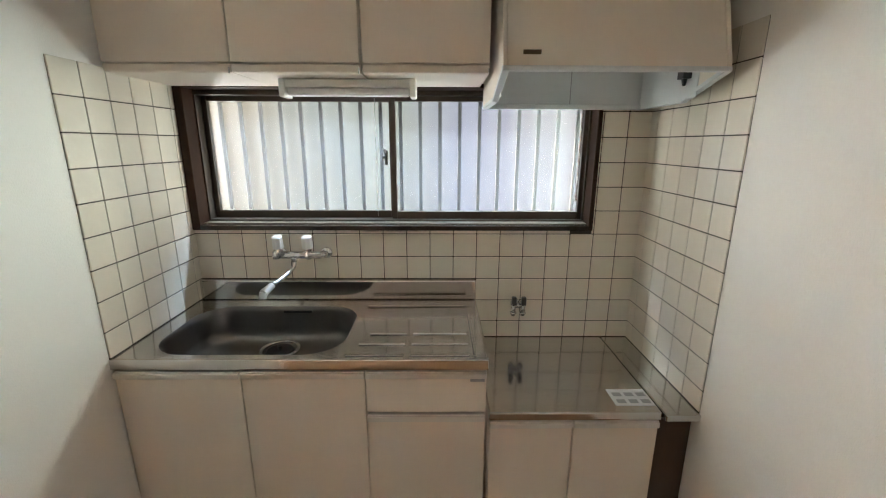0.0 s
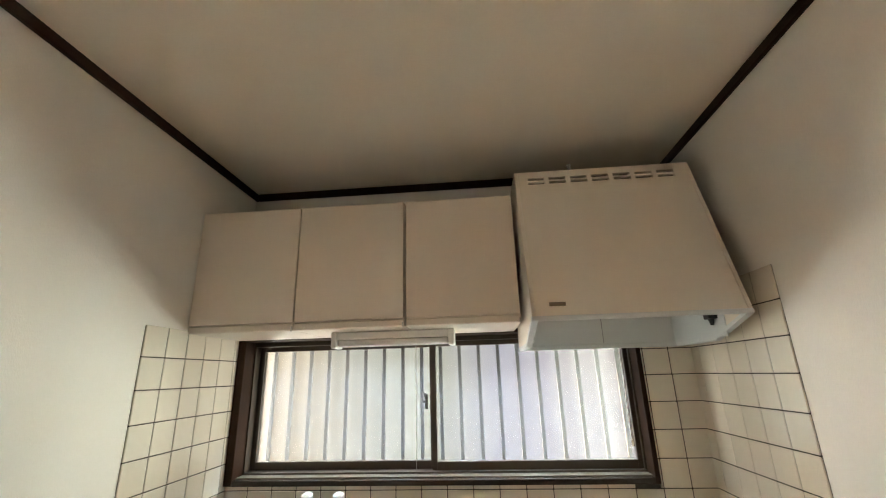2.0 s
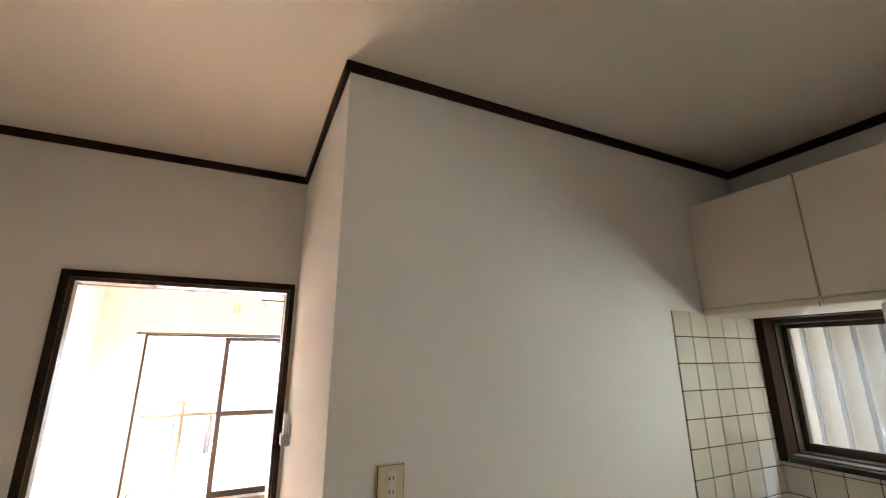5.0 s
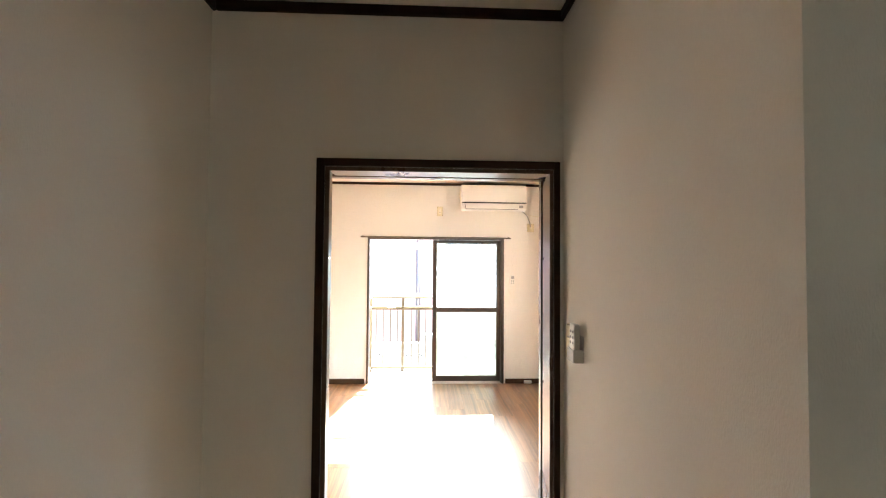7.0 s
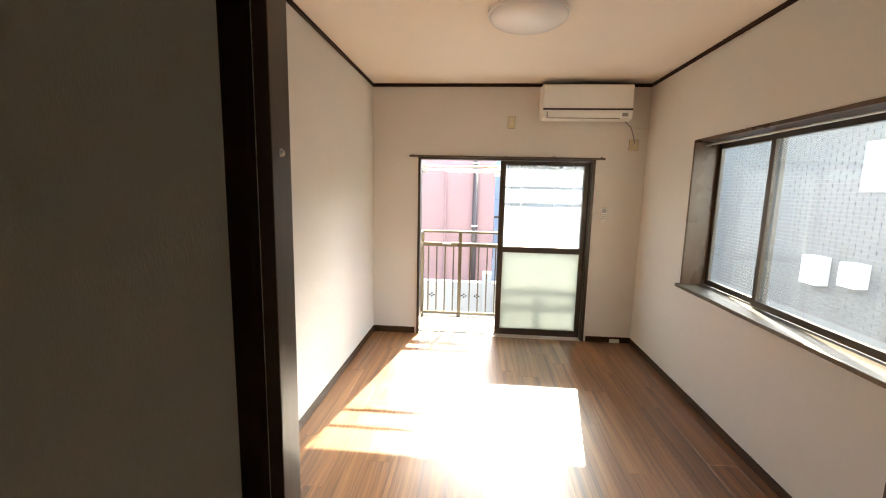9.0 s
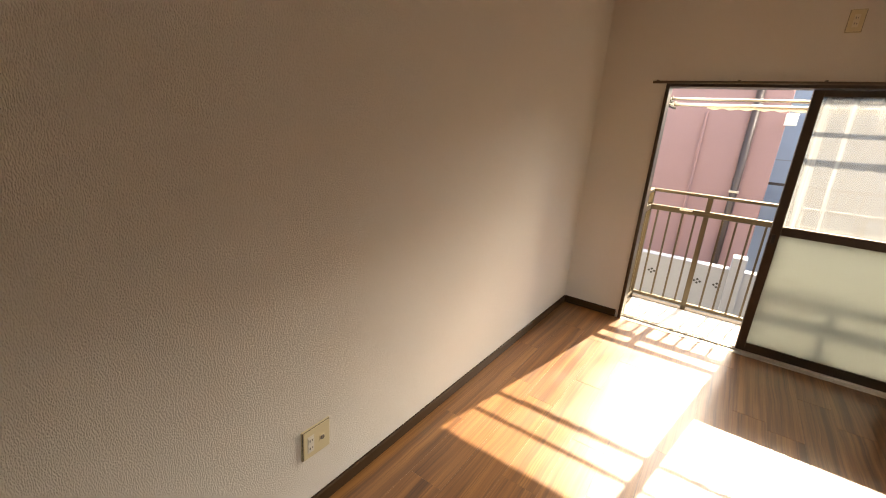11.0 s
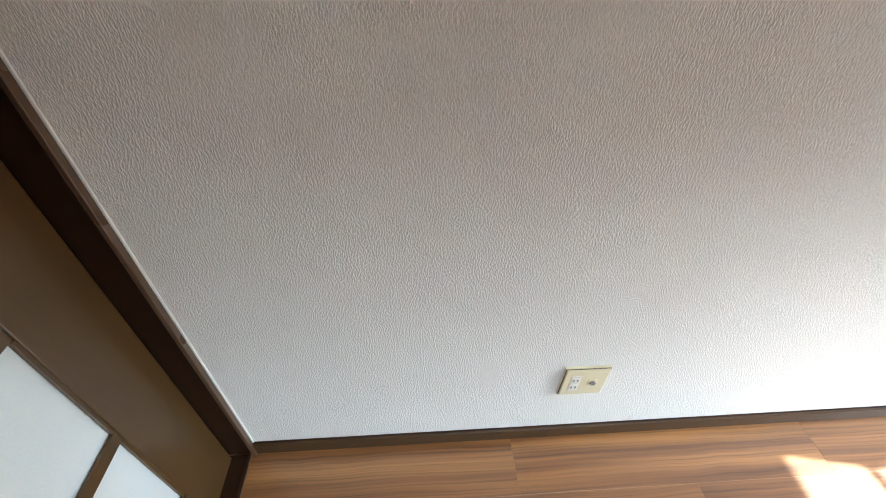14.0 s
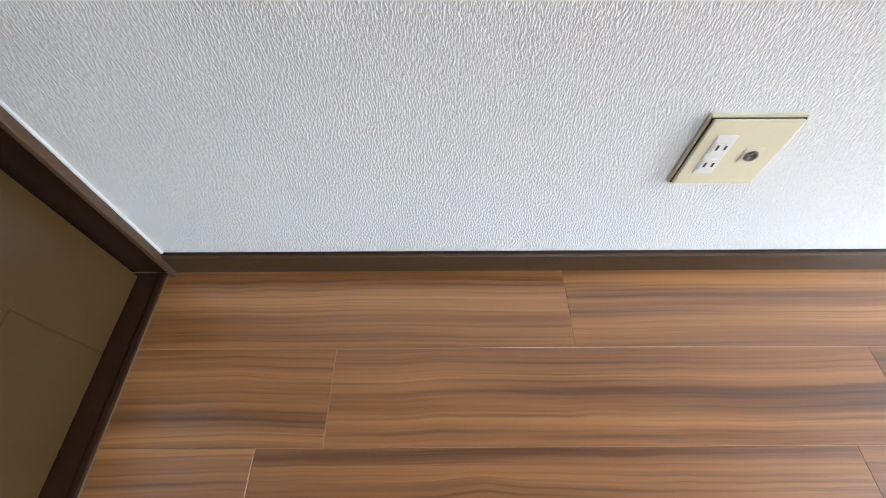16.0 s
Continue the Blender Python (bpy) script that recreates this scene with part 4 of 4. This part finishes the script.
# ---- balcony door ----
def balcony_door():
    d = thing("door_2", (RW, -2.2, 0), "dark bronze sliding balcony door standing half open", "door", kind="structure")
    y0, y1, z1 = BAL[0], BAL[1], BAL[3]
    part("frame", join(box(RW - 0.125, RW + 0.010, y0, y0 + 0.024, 0, z1, 0.002), box(RW - 0.125, RW + 0.010, y1 - 0.024, y1, 0, z1, 0.002), box(RW - 0.125, RW + 0.010, y0 + 0.024, y1 - 0.024, z1 - 0.022, z1, 0.002)), BRONZE, d)
    part("sill_track", join(box(RW - 0.125, RW + 0.004, y0 + 0.024, y1 - 0.024, -0.006, 0.004, 0.002), box(RW - 0.052, RW - 0.047, y0 + 0.024, y1 - 0.024, 0.004, 0.016), box(RW - 0.092, RW - 0.087, y0 + 0.024, y1 - 0.024, 0.004, 0.016)), ALU, d, "pale aluminium sill track")
    part("inner_jamb", box(RW - 0.10, RW - 0.004, y1 - 0.034, y1 - 0.024, 0.004, z1 - 0.022, 0.002), BRONZE, d, "closing jamb with grooves")
    for i, x in enumerate((RW - 0.062, RW - 0.1)):
        a, b = -2.238, y1 - 0.036
        zb, zt = 0.016, z1 - 0.026
        s = part("sash", join(box(x - 0.014, x + 0.014, a, a + 0.052, zb, zt, 0.002), box(x - 0.014, x + 0.014, b - 0.046, b, zb, zt, 0.002), box(x - 0.014, x + 0.014, a + 0.052, b - 0.046, zb, zb + 0.062, 0.002),
                              box(x - 0.014, x + 0.014, a + 0.052, b - 0.046, zt - 0.036, zt, 0.002), box(x - 0.014, x + 0.014, a + 0.052, b - 0.046, 0.860, 0.918, 0.002)), BRONZE, d, "dark bronze sash")
        part("pane", box(x - 0.003, x + 0.002, a + 0.052, b - 0.046, zb + 0.062, 0.860), DOOR_GLASS_LOWER, s, "frosted lower pane")
        u = part("pane", box(x - 0.003, x + 0.002, a + 0.052, b - 0.046, 0.918, zt - 0.036), DOOR_GLASS_UPPER if i == 0 else CLEAR_GLASS, s, "milky figured upper pane" if i == 0 else "clear upper pane")
        u.visible_shadow = False
        if i == 0:
            part("lock", box(x + 0.014, x + 0.026, a + 0.012, a + 0.034, 0.80, 0.86, 0.003), BLACK, s, "dark latch")
    rod = thing("curtain_rail", (RW, -2.2, 1.775), "thin metal curtain rail over the balcony door", "curtain rail")
    part("rail", join(cyl((RW + 0.030, -3.115, 1.776), (RW + 0.030, -1.285, 1.772), 0.009, sides=12)), BRONZE_LIGHT, rod)
    for y in (-3.09, -2.62, -2.20, -1.75, -1.31):
        part("bracket", join(box(RW, RW + 0.030, y - 0.006, y + 0.006, 1.784, 1.790, 0.001), box(RW, RW + 0.004, y - 0.008, y + 0.008, 1.776, 1.792, 0.001)), BRONZE_LIGHT, rod)
    part("runner", box(RW + 0.020, RW + 0.042, -1.52, -1.42, 1.758, 1.768, 0.002), BRONZE_LIGHT, rod)


balcony_door()


# ---- north window ----
def north_window():
    x0, x1, z0, z1 = NWIN
    w = thing("window_2", (-3.05, RN, z0), "brown framed sliding window with a deep pale sill", "window", kind="structure")
    part("surround", join(box(x0, x0 + 0.022, RN - 0.008, RN + 0.20, z0, z1, 0.002), box(x1 - 0.022, x1, RN - 0.008, RN + 0.20, z0, z1, 0.002), box(x0 + 0.022, x1 - 0.022, RN - 0.008, RN + 0.20, z1 - 0.022, z1, 0.002)), TRIM_BROWN, w)
    part("sill", box(x0 - 0.03, x1 + 0.03, RN - 0.030, RN + 0.20, z0 - 0.022, z0 + 0.002, 0.004), BRONZE_LIGHT, w, "pale brown sill board")
    for a, b, y in ((x0 + 0.022, -3.04, RN + 0.155), (-3.09, x1 - 0.022, RN + 0.125)):
        s = part("sash", join(box(a, a + 0.036, y, y + 0.026, z0 + 0.012, z1 - 0.03, 0.002), box(b - 0.036, b, y, y + 0.026, z0 + 0.012, z1 - 0.03, 0.002), box(a + 0.036, b - 0.036, y, y + 0.026, z0 + 0.012, z0 + 0.05, 0.002), box(a + 0.036, b - 0.036, y, y + 0.026, z1 - 0.064, z1 - 0.03, 0.002)), BRONZE, w)
        g = part("pane", box(a + 0.036, b - 0.036, y + 0.010, y + 0.014, z0 + 0.05, z1 - 0.064), CLEAR_GLASS, s, "clear glass pane")
        g.visible_shadow = False
    part("rail", cyl((x0 + 0.03, RN + 0.06, z1 - 0.04), (x1 - 0.03, RN + 0.06, z1 - 0.04), 0.007, sides=10), ALU, w, "thin curtain rail")


north_window()


# ---- living room fixtures ----
def air_conditioner():
    a = thing("air_conditioner", (RW, -1.52, 2.095), "white wall air conditioner with a dark trim line", "air conditioner")
    y0, y1 = -1.905, -1.130
    body = [(RW, 2.13), (RW, 2.402), (RW + 0.165, 2.402), (RW + 0.198, 2.385), (RW + 0.205, 2.17), (RW + 0.185, 2.112), (RW + 0.12, 2.092)]
    bm = bmesh.new()
    va = [bm.verts.new((x, y0, z)) for x, z in body]
    vb = [bm.verts.new((x, y1, z)) for x, z in body]
    bm.faces.new(va)
    bm.faces.new(vb)
    for i in range(len(va)):
        bm.faces.new((va[i], va[(i + 1) % len(va)], vb[(i + 1) % len(va)], vb[i]))
    bmesh.ops.bevel(bm, geom=list(bm.edges), offset=0.006, segments=3, profile=0.5, affect="EDGES")
    part("body", bm, WHITE, a)
    part("front_panel", prism([(RW + 0.200, 2.386), (RW + 0.206, 2.386), (RW + 0.214, 2.192), (RW + 0.205, 2.192)], "y", y0 + 0.006, y1 - 0.006, 0.002), WHITE, a)
    part("trim_line", box(RW + 0.203, RW + 0.2125, y0 + 0.004, y1 - 0.004, 2.176, 2.190, 0.001), BLACK, a, "dark glossy trim line")
    f = part("louvre", prism([(RW + 0.204, 2.160), (RW + 0.2085, 2.159), (RW + 0.194, 2.113), (RW + 0.189, 2.115)], "y", y0 + 0.045, y1 - 0.105, 0.001), WHITE, a, "closed white air louvre")
    # dark strips draw the shade round the louvre
    part("louvre_gap", join(box(RW + 0.184, RW + 0.1925, y0 + 0.045, y1 - 0.105, 2.108, 2.1125), box(RW + 0.19, RW + 0.2045, y0 + 0.040, y0 + 0.0445, 2.112, 2.16)), SHADOW_GAP, a)
    part("maker_mark", box(RW + 0.2115, RW + 0.2135, y0 + 0.025, y0 + 0.065, 2.198, 2.204), GREY, a)
    part("sensor_window", box(RW + 0.196, RW + 0.204, y1 - 0.09, y1 - 0.04, 2.125, 2.155, 0.003), GREY, a, "small grey sensor window")
    c = single("power_cord", tube([(RW + 0.10, -1.16, 2.095), (RW + 0.08, -1.10, 2.05), (RW + 0.04, -1.06, 1.99), (RW + 0.035, -1.045, 1.94), (RW + 0.032, -1.037, 1.912)], 0.005), GREY, "grey air conditioner power cord", "cord", smooth=True)
    single("aerial_cable", tube([(RW + 0.06, -1.15, 2.10), (RW + 0.03, -1.06, 2.06), (RW + 0.015, -0.96, 2.045), (RW + 0.012, RN - 0.01, 2.04)], 0.0035), IVORY_PALE, "thin ivory cable along the wall", "cable", smooth=True)


air_conditioner()


def ceiling_lamp():
    c = thing("ceiling_lamp", (-3.0, -2.2, RC), "round white acrylic ceiling lamp, switched off", "ceiling lamp")
    part("base", cyl((-3.0, -2.2, RC), (-3.0, -2.2, RC - 0.022), 0.222, 0.226, 48), WHITE, c, "white rim")
    bm = bmesh.new()
    rows = []
    for k in range(9):
        a = radians(90 * k / 8)
        rows.append([bm.verts.new((-3.0 + 0.217 * math.cos(a) * math.cos(2 * math.pi * j / 48), -2.2 + 0.217 * math.cos(a) * math.sin(2 * math.pi * j / 48), RC - 0.022 - 0.062 * math.sin(a))) for j in range(48)]
                    if k < 8 else [bm.verts.new((-3.0, -2.2, RC - 0.084))])
    for a, b in zip(rows, rows[1:]):
        for j in range(48):
            bm.faces.new((a[j], a[(j + 1) % 48], b[(j + 1) % 48], b[j]) if len(b) > 1 else (a[j], a[(j + 1) % 48], b[0]))
    part("shade", bm, LAMP_SHADE, c, "domed opal shade", True)


ceiling_lamp()
single("cable_outlet", join(box(RW + 0.009, RW + 0.030, -1.115, -1.020, 0.004, 0.040, 0.005), cyl((RW + 0.03, -1.07, 0.022), (RW + 0.036, -1.07, 0.022), 0.008, 0.006, 12)), WHITE, "small white telephone box on the baseboard", "outlet")


# ---- balcony ----
BX, BZ = -5.30, -0.03
balcony_floor = single("balcony_floor", box(BX - 0.05, RW - 0.13, -3.35, -0.6, -0.25, BZ - 0.006), GROUT, "pale tiled balcony floor", "balcony", kind="structure")


def railing():
    r = thing("balcony_railing", (BX, -2.2, BZ), "pale bronze aluminium balcony railing with vertical bars", "railing")
    y0, y1 = -3.10, -0.75
    part("top_rail", box(BX - 0.026, BX + 0.026, y0, y1, 0.965, 0.990, 0.006), BRONZE_LIGHT, r)
    part("second_rail", box(BX - 0.024, BX + 0.024, y0, y1, 0.805, 0.850, 0.004), BRONZE_LIGHT, r)
    part("bottom_rail", box(BX - 0.018, BX + 0.018, y0, y1, -0.005, 0.022, 0.003), BRONZE_LIGHT, r)
    for y in (y0 + 0.02, -2.635, -1.70, y1 - 0.02):
        part("post", box(BX - 0.022, BX + 0.022, y - 0.020, y + 0.020, BZ - 0.02, 0.966, 0.003), BRONZE_LIGHT, r)
    y = y0 + 0.095
    while y < y1 - 0.05:
        if min(abs(y - p) for p in (-2.635, -1.70)) > 0.03:
            part("bar", box(BX - 0.009, BX + 0.009, y - 0.0075, y + 0.0075, 0.022, 0.806), BRONZE_LIGHT, r)
        y += 0.098
    # short return to the house wall
    part("return_top_rail", box(BX + 0.026, RW - 0.14, y0 - 0.006, y0 + 0.040, 0.965, 0.990, 0.005), BRONZE_LIGHT, r)
    part("return_second_rail", box(BX + 0.024, RW - 0.14, y0 - 0.004, y0 + 0.036, 0.805, 0.850, 0.004), BRONZE_LIGHT, r)
    part("return_bottom_rail", box(BX + 0.018, RW - 0.14, y0, y0 + 0.034, -0.005, 0.022, 0.003), BRONZE_LIGHT, r)
    for i in range(5):
        x = BX + 0.11 + i * 0.1
        part("bar", box(x - 0.0075, x + 0.0075, y0 + 0.009, y0 + 0.027, 0.022, 0.806), BRONZE_LIGHT, r)
    part("label_plate", box(BX + 0.024, BX + 0.027, -2.84, -2.74, 0.832, 0.848), WHITE, r, "small white sticker")


railing()
for i, (x, z, rr) in enumerate(((-5.03, 1.672, 0.013), (-4.87, 1.700, 0.011))):
    pole = thing("laundry_pole", (x, -2.1, z), "steel laundry drying pole under the balcony eave", "laundry pole", "laundry poles")
    part("rod", cyl((x, -3.3, z), (x, -0.8, z), rr, sides=14), ALU, pole, smooth=True)
    for y in (-3.02, -1.0):
        part("arm", join(box(x - 0.02, RW - 0.16, y - 0.012, y + 0.012, z - rr - 0.022, z - rr - 0.008, 0.002), ring((x, y, z), (0, 1, 0), rr + 0.005, 0.004, 20, 6)), BRONZE_LIGHT, pole)
scallop = thing("scalloped_strip", (-5.03, -2.4, 1.645), "wavy clear plastic strip hanging from the laundry pole", "plastic strip")
bm = bmesh.new()
last = None
for i in range(121):
    y = -2.80 + i * 0.01
    z = 1.646 + 0.005 * math.cos(i * 0.63)
    row = [bm.verts.new((-5.03 + dx, y, zz)) for dx, zz in ((0.0, 1.662), (0.004, 1.662), (0.004, z), (0.0, z))]
    if last:
        for j in range(4):
            bm.faces.new((last[j], last[(j + 1) % 4], row[(j + 1) % 4], row[j]))
    last = row
part("strip", bm, WHITE, scallop)
single("wall_house_outside", join(box(RW - 0.16, RW - 0.131, -6.0, BAL[0] - 0.0, -0.3, 2.6), box(RW - 0.16, RW - 0.131, BAL[1], RN + 0.12, -0.3, 2.6), box(RW - 0.16, RW - 0.131, BAL[0], BAL[1], BAL[3], 2.6)), CREAMWALL, "cream rendered outside wall of the house", "wall", kind="structure")
single("balcony_screen", box(-5.25, RW - 0.16, -0.72, -0.69, -0.03, 1.75, 0.004), CREAMWALL, "cream dividing screen at the end of the balcony", "screen")

# ---- outside ----
GZ = -2.6
single("ground", box(-400, 400, -400, 400, GZ - 0.2, GZ), ASPHALT, "grey asphalt ground between the houses", "ground", kind="structure")


def pink_house():
    h = thing("pink_house", (-11.0, -5.0, GZ), "dusty pink rendered house across the lane", "house")
    part("wall", box(-14.0, -9.5, -10.0, -2.10, GZ, 2.70, 0.01), PINK, h)
    part("roof", box(-14.1, -9.42, -10.2, -2.04, 2.70, 2.78, 0.02), GREY, h, "flat grey roof edge")
    part("downpipe", join(cyl((-9.44, -2.51, GZ), (-9.44, -2.51, 2.70), 0.055, sides=16)), PIPE, h, "dark brown downpipe", True)
    for z in (-0.9, 0.68, 2.0):
        part("pipe_clip", join(box(-9.5, -9.37, -2.58, -2.44, z, z + 0.035, 0.004)), ALU, h)
    part("vent_hood", box(-9.47, -9.38, -2.13, -1.98, 1.75, 1.92, 0.01), WHITE, h, "small white vent hood")
    part("second_pipe", cyl((-9.46, -3.15, GZ), (-9.46, -3.15, 1.9), 0.02, sides=10), PINK, h)


def fence_wall():
    f = thing("fence_wall", (-6.8, -3.0, GZ), "pale grey block fence wall with diamond vents", "fence wall")
    part("wall", box(-6.95, -6.8, -9.0, -2.0, GZ, 0.045, 0.01), GREYWALL, f)
    part("pilaster", box(-6.97, -6.76, -2.34, -2.20, GZ, 0.20, 0.01), GREYWALL, f)
    for y in (-3.12, -2.62, -2.42):
        for k, (dy, dz) in enumerate(((0, 0.022), (0, -0.022), (-0.03, 0), (0.03, 0))):
            part("vent", moved(box(-0.006, 0.006, -0.011, 0.011, -0.011, 0.011), Matrix.Translation((-6.799, y + dy, -0.17 + dz)) @ pose(0, 0, 0, 45)), BLACK, f, "dark diamond vent hole")


def blue_house():
    h = thing("blue_house", (-13.5, -1.3, GZ), "pale blue-white house beyond the lane", "house")
    part("wall", box(-16.0, -12.0, -3.6, 1.0, GZ, 2.9, 0.01), BLUEWALL, h)
    part("roof", box(-16.3, -11.8, -3.9, 1.2, 2.9, 3.05, 0.02), GREY, h)
    for z in (0.3, 1.2):
        part("siding_line", box(-12.0, -11.985, -3.6, 1.0, z, z + 0.02), GREYWALL, h)
    part("balcony_rail", join(box(-11.4, -11.35, -2.4, 0.9, 0.75, 0.80), *[box(-11.4, -11.36, -2.4 + i * 0.35, -2.37 + i * 0.35, -0.3, 0.75) for i in range(10)]), PIPE, h, "dark balcony railing")


pink_house()
fence_wall()
blue_house()


def brick_house():
    h = thing("brick_house", (-5.0, 4.0, GZ), "grey-brown brick-tiled house next door", "house")
    part("wall", box(-18.0, -2.0, 3.0, 8.0, GZ, 3.1), MORTAR, h)
    part("roof", box(-18.3, -1.8, 2.6, 8.2, 3.1, 3.25, 0.02), GREY, h)
    win = part("vent_window", join(box(-6.95, -6.45, 2.95, 3.0, 1.55, 2.25, 0.01)), WHITE, h, "small white louvred window")
    for i in range(6):
        part("slat", box(-6.92, -6.48, 2.93, 2.95, 1.62 + i * 0.1, 1.66 + i * 0.1), GREYWALL, win)
    part("meter_box", box(-7.6, -7.25, 2.80, 2.985, 0.10, 0.55, 0.01), WHITE, h, "white meter box")
    part("meter_box", box(-6.9, -6.6, 2.80, 2.985, 0.20, 0.55, 0.01), WHITE, h, "white meter box")
    # the bricks seen through the window, then the rest of the face
    near = box(-0.105, 0.105, -0.008, 0.0, -0.028, 0.028)
    me = scaled_mesh("brick", near, BRICK)
    count, rest = 0, []
    rng = random.Random(4)
    for r in range(46):
        for c in range(54):
            x, z = -15.6 + c * 0.22 + (0.11 if r % 2 else 0), -0.4 + r * 0.066
            if -12.6 < x < -10.3 and 0.0 < z < 2.0 and count < 290:
                ob = new("brick", me)
                ob.parent = h
                ob.matrix_parent_inverse = Matrix.Translation(-h.location)
                ob.location = Vector((x, 2.999 - rng.random() * 0.006, z)) * U
                count += 1
            else:
                rest.append((x, z))
    verts, faces = [], []
    for x, z in rest:
        k = len(verts)
        verts += [(x + a, 2.999 + b, z + d) for a in (-0.105, 0.105) for b in (-0.009, 0.0) for d in (-0.028, 0.028)]
        faces += [(k, k + 1, k + 5, k + 4), (k, k + 2, k + 3, k + 1), (k + 4, k + 5, k + 7, k + 6), (k, k + 4, k + 6, k + 2), (k + 1, k + 3, k + 7, k + 5)]
    me = bpy.data.meshes.new("brick_field")
    me.from_pydata([Vector(v) * U for v in verts], [], faces)
    me.materials.append(BRICK)
    ob = new("brick_field", me)
    ob.parent = h
    ob.matrix_parent_inverse = Matrix.Translation(-h.location)
    ob["kind"] = "stuff"


brick_house()


# ---- pieces: tiles and planks ----
def pieces(name, bm, mat, parent, places):
    me = scaled_mesh(name, bm, mat)
    for at in places:
        ob = new(name, me)
        ob.parent = parent
        ob.location = Vector(at) * U


G = 0.003
PITCH = 0.1


def tile_field(parent, name, make, places):
    """Tiles of several cut sizes share one mesh a size."""
    sizes = {}
    for (w, h), at in places:
        sizes.setdefault((round(w, 4), round(h, 4)), []).append(at)
    for (w, h), ats in sizes.items():
        pieces(name, make(w, h), TILE, parent, ats)


ZT = 1.69
T = 0.006
side_tile = lambda w, h: box(0, T, -w / 2, w / 2, -h / 2, h / 2, 0.0022, 2)
side_tile_r = lambda w, h: box(-T, 0, -w / 2, w / 2, -h / 2, h / 2, 0.0022, 2)
back_tile = lambda w, h: box(-w / 2, w / 2, -T, 0, -h / 2, h / 2, 0.0022, 2)
left, right, back = [], [], []
for r in range(9):
    z = ZT - 0.05 - r * PITCH
    lo = max(z - 0.05, 0.802)
    for c in range(6):
        a, b = -0.547 + c * PITCH, min(-0.547 + (c + 1) * PITCH, 0)
        if b - a > 0.02:
            left.append(((b - a - G, z + 0.05 - lo - G), (0, (a + b) / 2, (lo + z + 0.05) / 2)))
for r in range(-1, 11):
    z = ZT - 0.05 - r * PITCH
    lo = max(z - 0.05, 0.613)
    for c in range(6):
        a, b = -0.558 + c * PITCH, min(-0.558 + (c + 1) * PITCH, 0)
        if z + 0.05 - lo > 0.01:
            right.append(((b - a - G, z + 0.05 - lo - G), (KW, (a + b) / 2, (lo + z + 0.05) / 2)))
for r in range(0, 11):
    z0, z1 = ZT - (r + 1) * PITCH, ZT - r * PITCH
    for c in range(19):
        a, b = c * PITCH, min((c + 1) * PITCH, KW)
        bottom = 0.890 if b < 1.21 else 0.613
        lo, hi = max(z0, bottom), z1
        if a < WIN[1] and b > WIN[0]:
            if b > WIN[1] and z1 > WIN[2]:
                a = WIN[1]
            elif z1 > WIN[2]:
                hi = min(hi, WIN[2])
        if hi - lo > 0.012 and b - a > 0.012:
            back.append(((b - a - G, hi - lo - G), ((a + b) / 2, 0, (lo + hi) / 2)))
single("tile_joint", join(box(0, 0.0035, -0.545, 0, 0.80, ZT - 0.002), box(KW - 0.0035, KW, -0.556, 0, 0.60, ZT + PITCH - 0.002), box(0.0035, KW - 0.0035, -0.0035, 0, 0.60, WIN[2]), box(WIN[1], KW - 0.0035, -0.0035, 0, WIN[2], ZT)),
       GROUT, "thin dark joints between the wall tiles", "tile joint", kind="structure")
tile_field(wall_k_left, "tile", side_tile, left)
tile_field(wall_k_right, "tile", side_tile_r, right)
tile_field(wall_k_back, "tile", back_tile, back)

LENGTH, WIDE = 0.914, 0.1555
lead = [-1.807, -1.396, -1.293, -1.62, -1.12, -1.75, -1.31, -1.55, -1.02, -1.86, -1.42, -1.23, -1.68, -1.10, -1.49, -1.80, -1.36]
planks = {}
for r in range(17):
    a, b = RS + 0.004 + r * WIDE, min(RS + 0.004 + (r + 1) * WIDE, RN)
    x = lead[r] + LENGTH
    while x > RW - 0.02:
        x0, x1 = max(x - LENGTH, RW + 0.004 - 0.01), min(x, PR + 0.005)
        if x1 - x0 > 0.03:
            planks.setdefault((round(x1 - x0 - 0.0008, 4), round(b - a - 0.0008, 4)), []).append(((x0 + x1) / 2, (a + b) / 2, 0))
        x -= LENGTH
for (w, h), ats in planks.items():
    pieces("plank", box(-w / 2, w / 2, -h / 2, h / 2, -0.004, 0.0, 0.0007, 1), PLANK, floor_room, ats)

slabs = [(-5.25 + (i + 0.5) * 0.15, -3.05 + (j + 0.5) * 0.15, BZ) for i in range(4) for j in range(15)]
pieces("balcony_tile", box(-0.0735, 0.0735, -0.0735, 0.0735, -0.006, 0.0, 0.001, 1), BALCONY, balcony_floor, slabs)
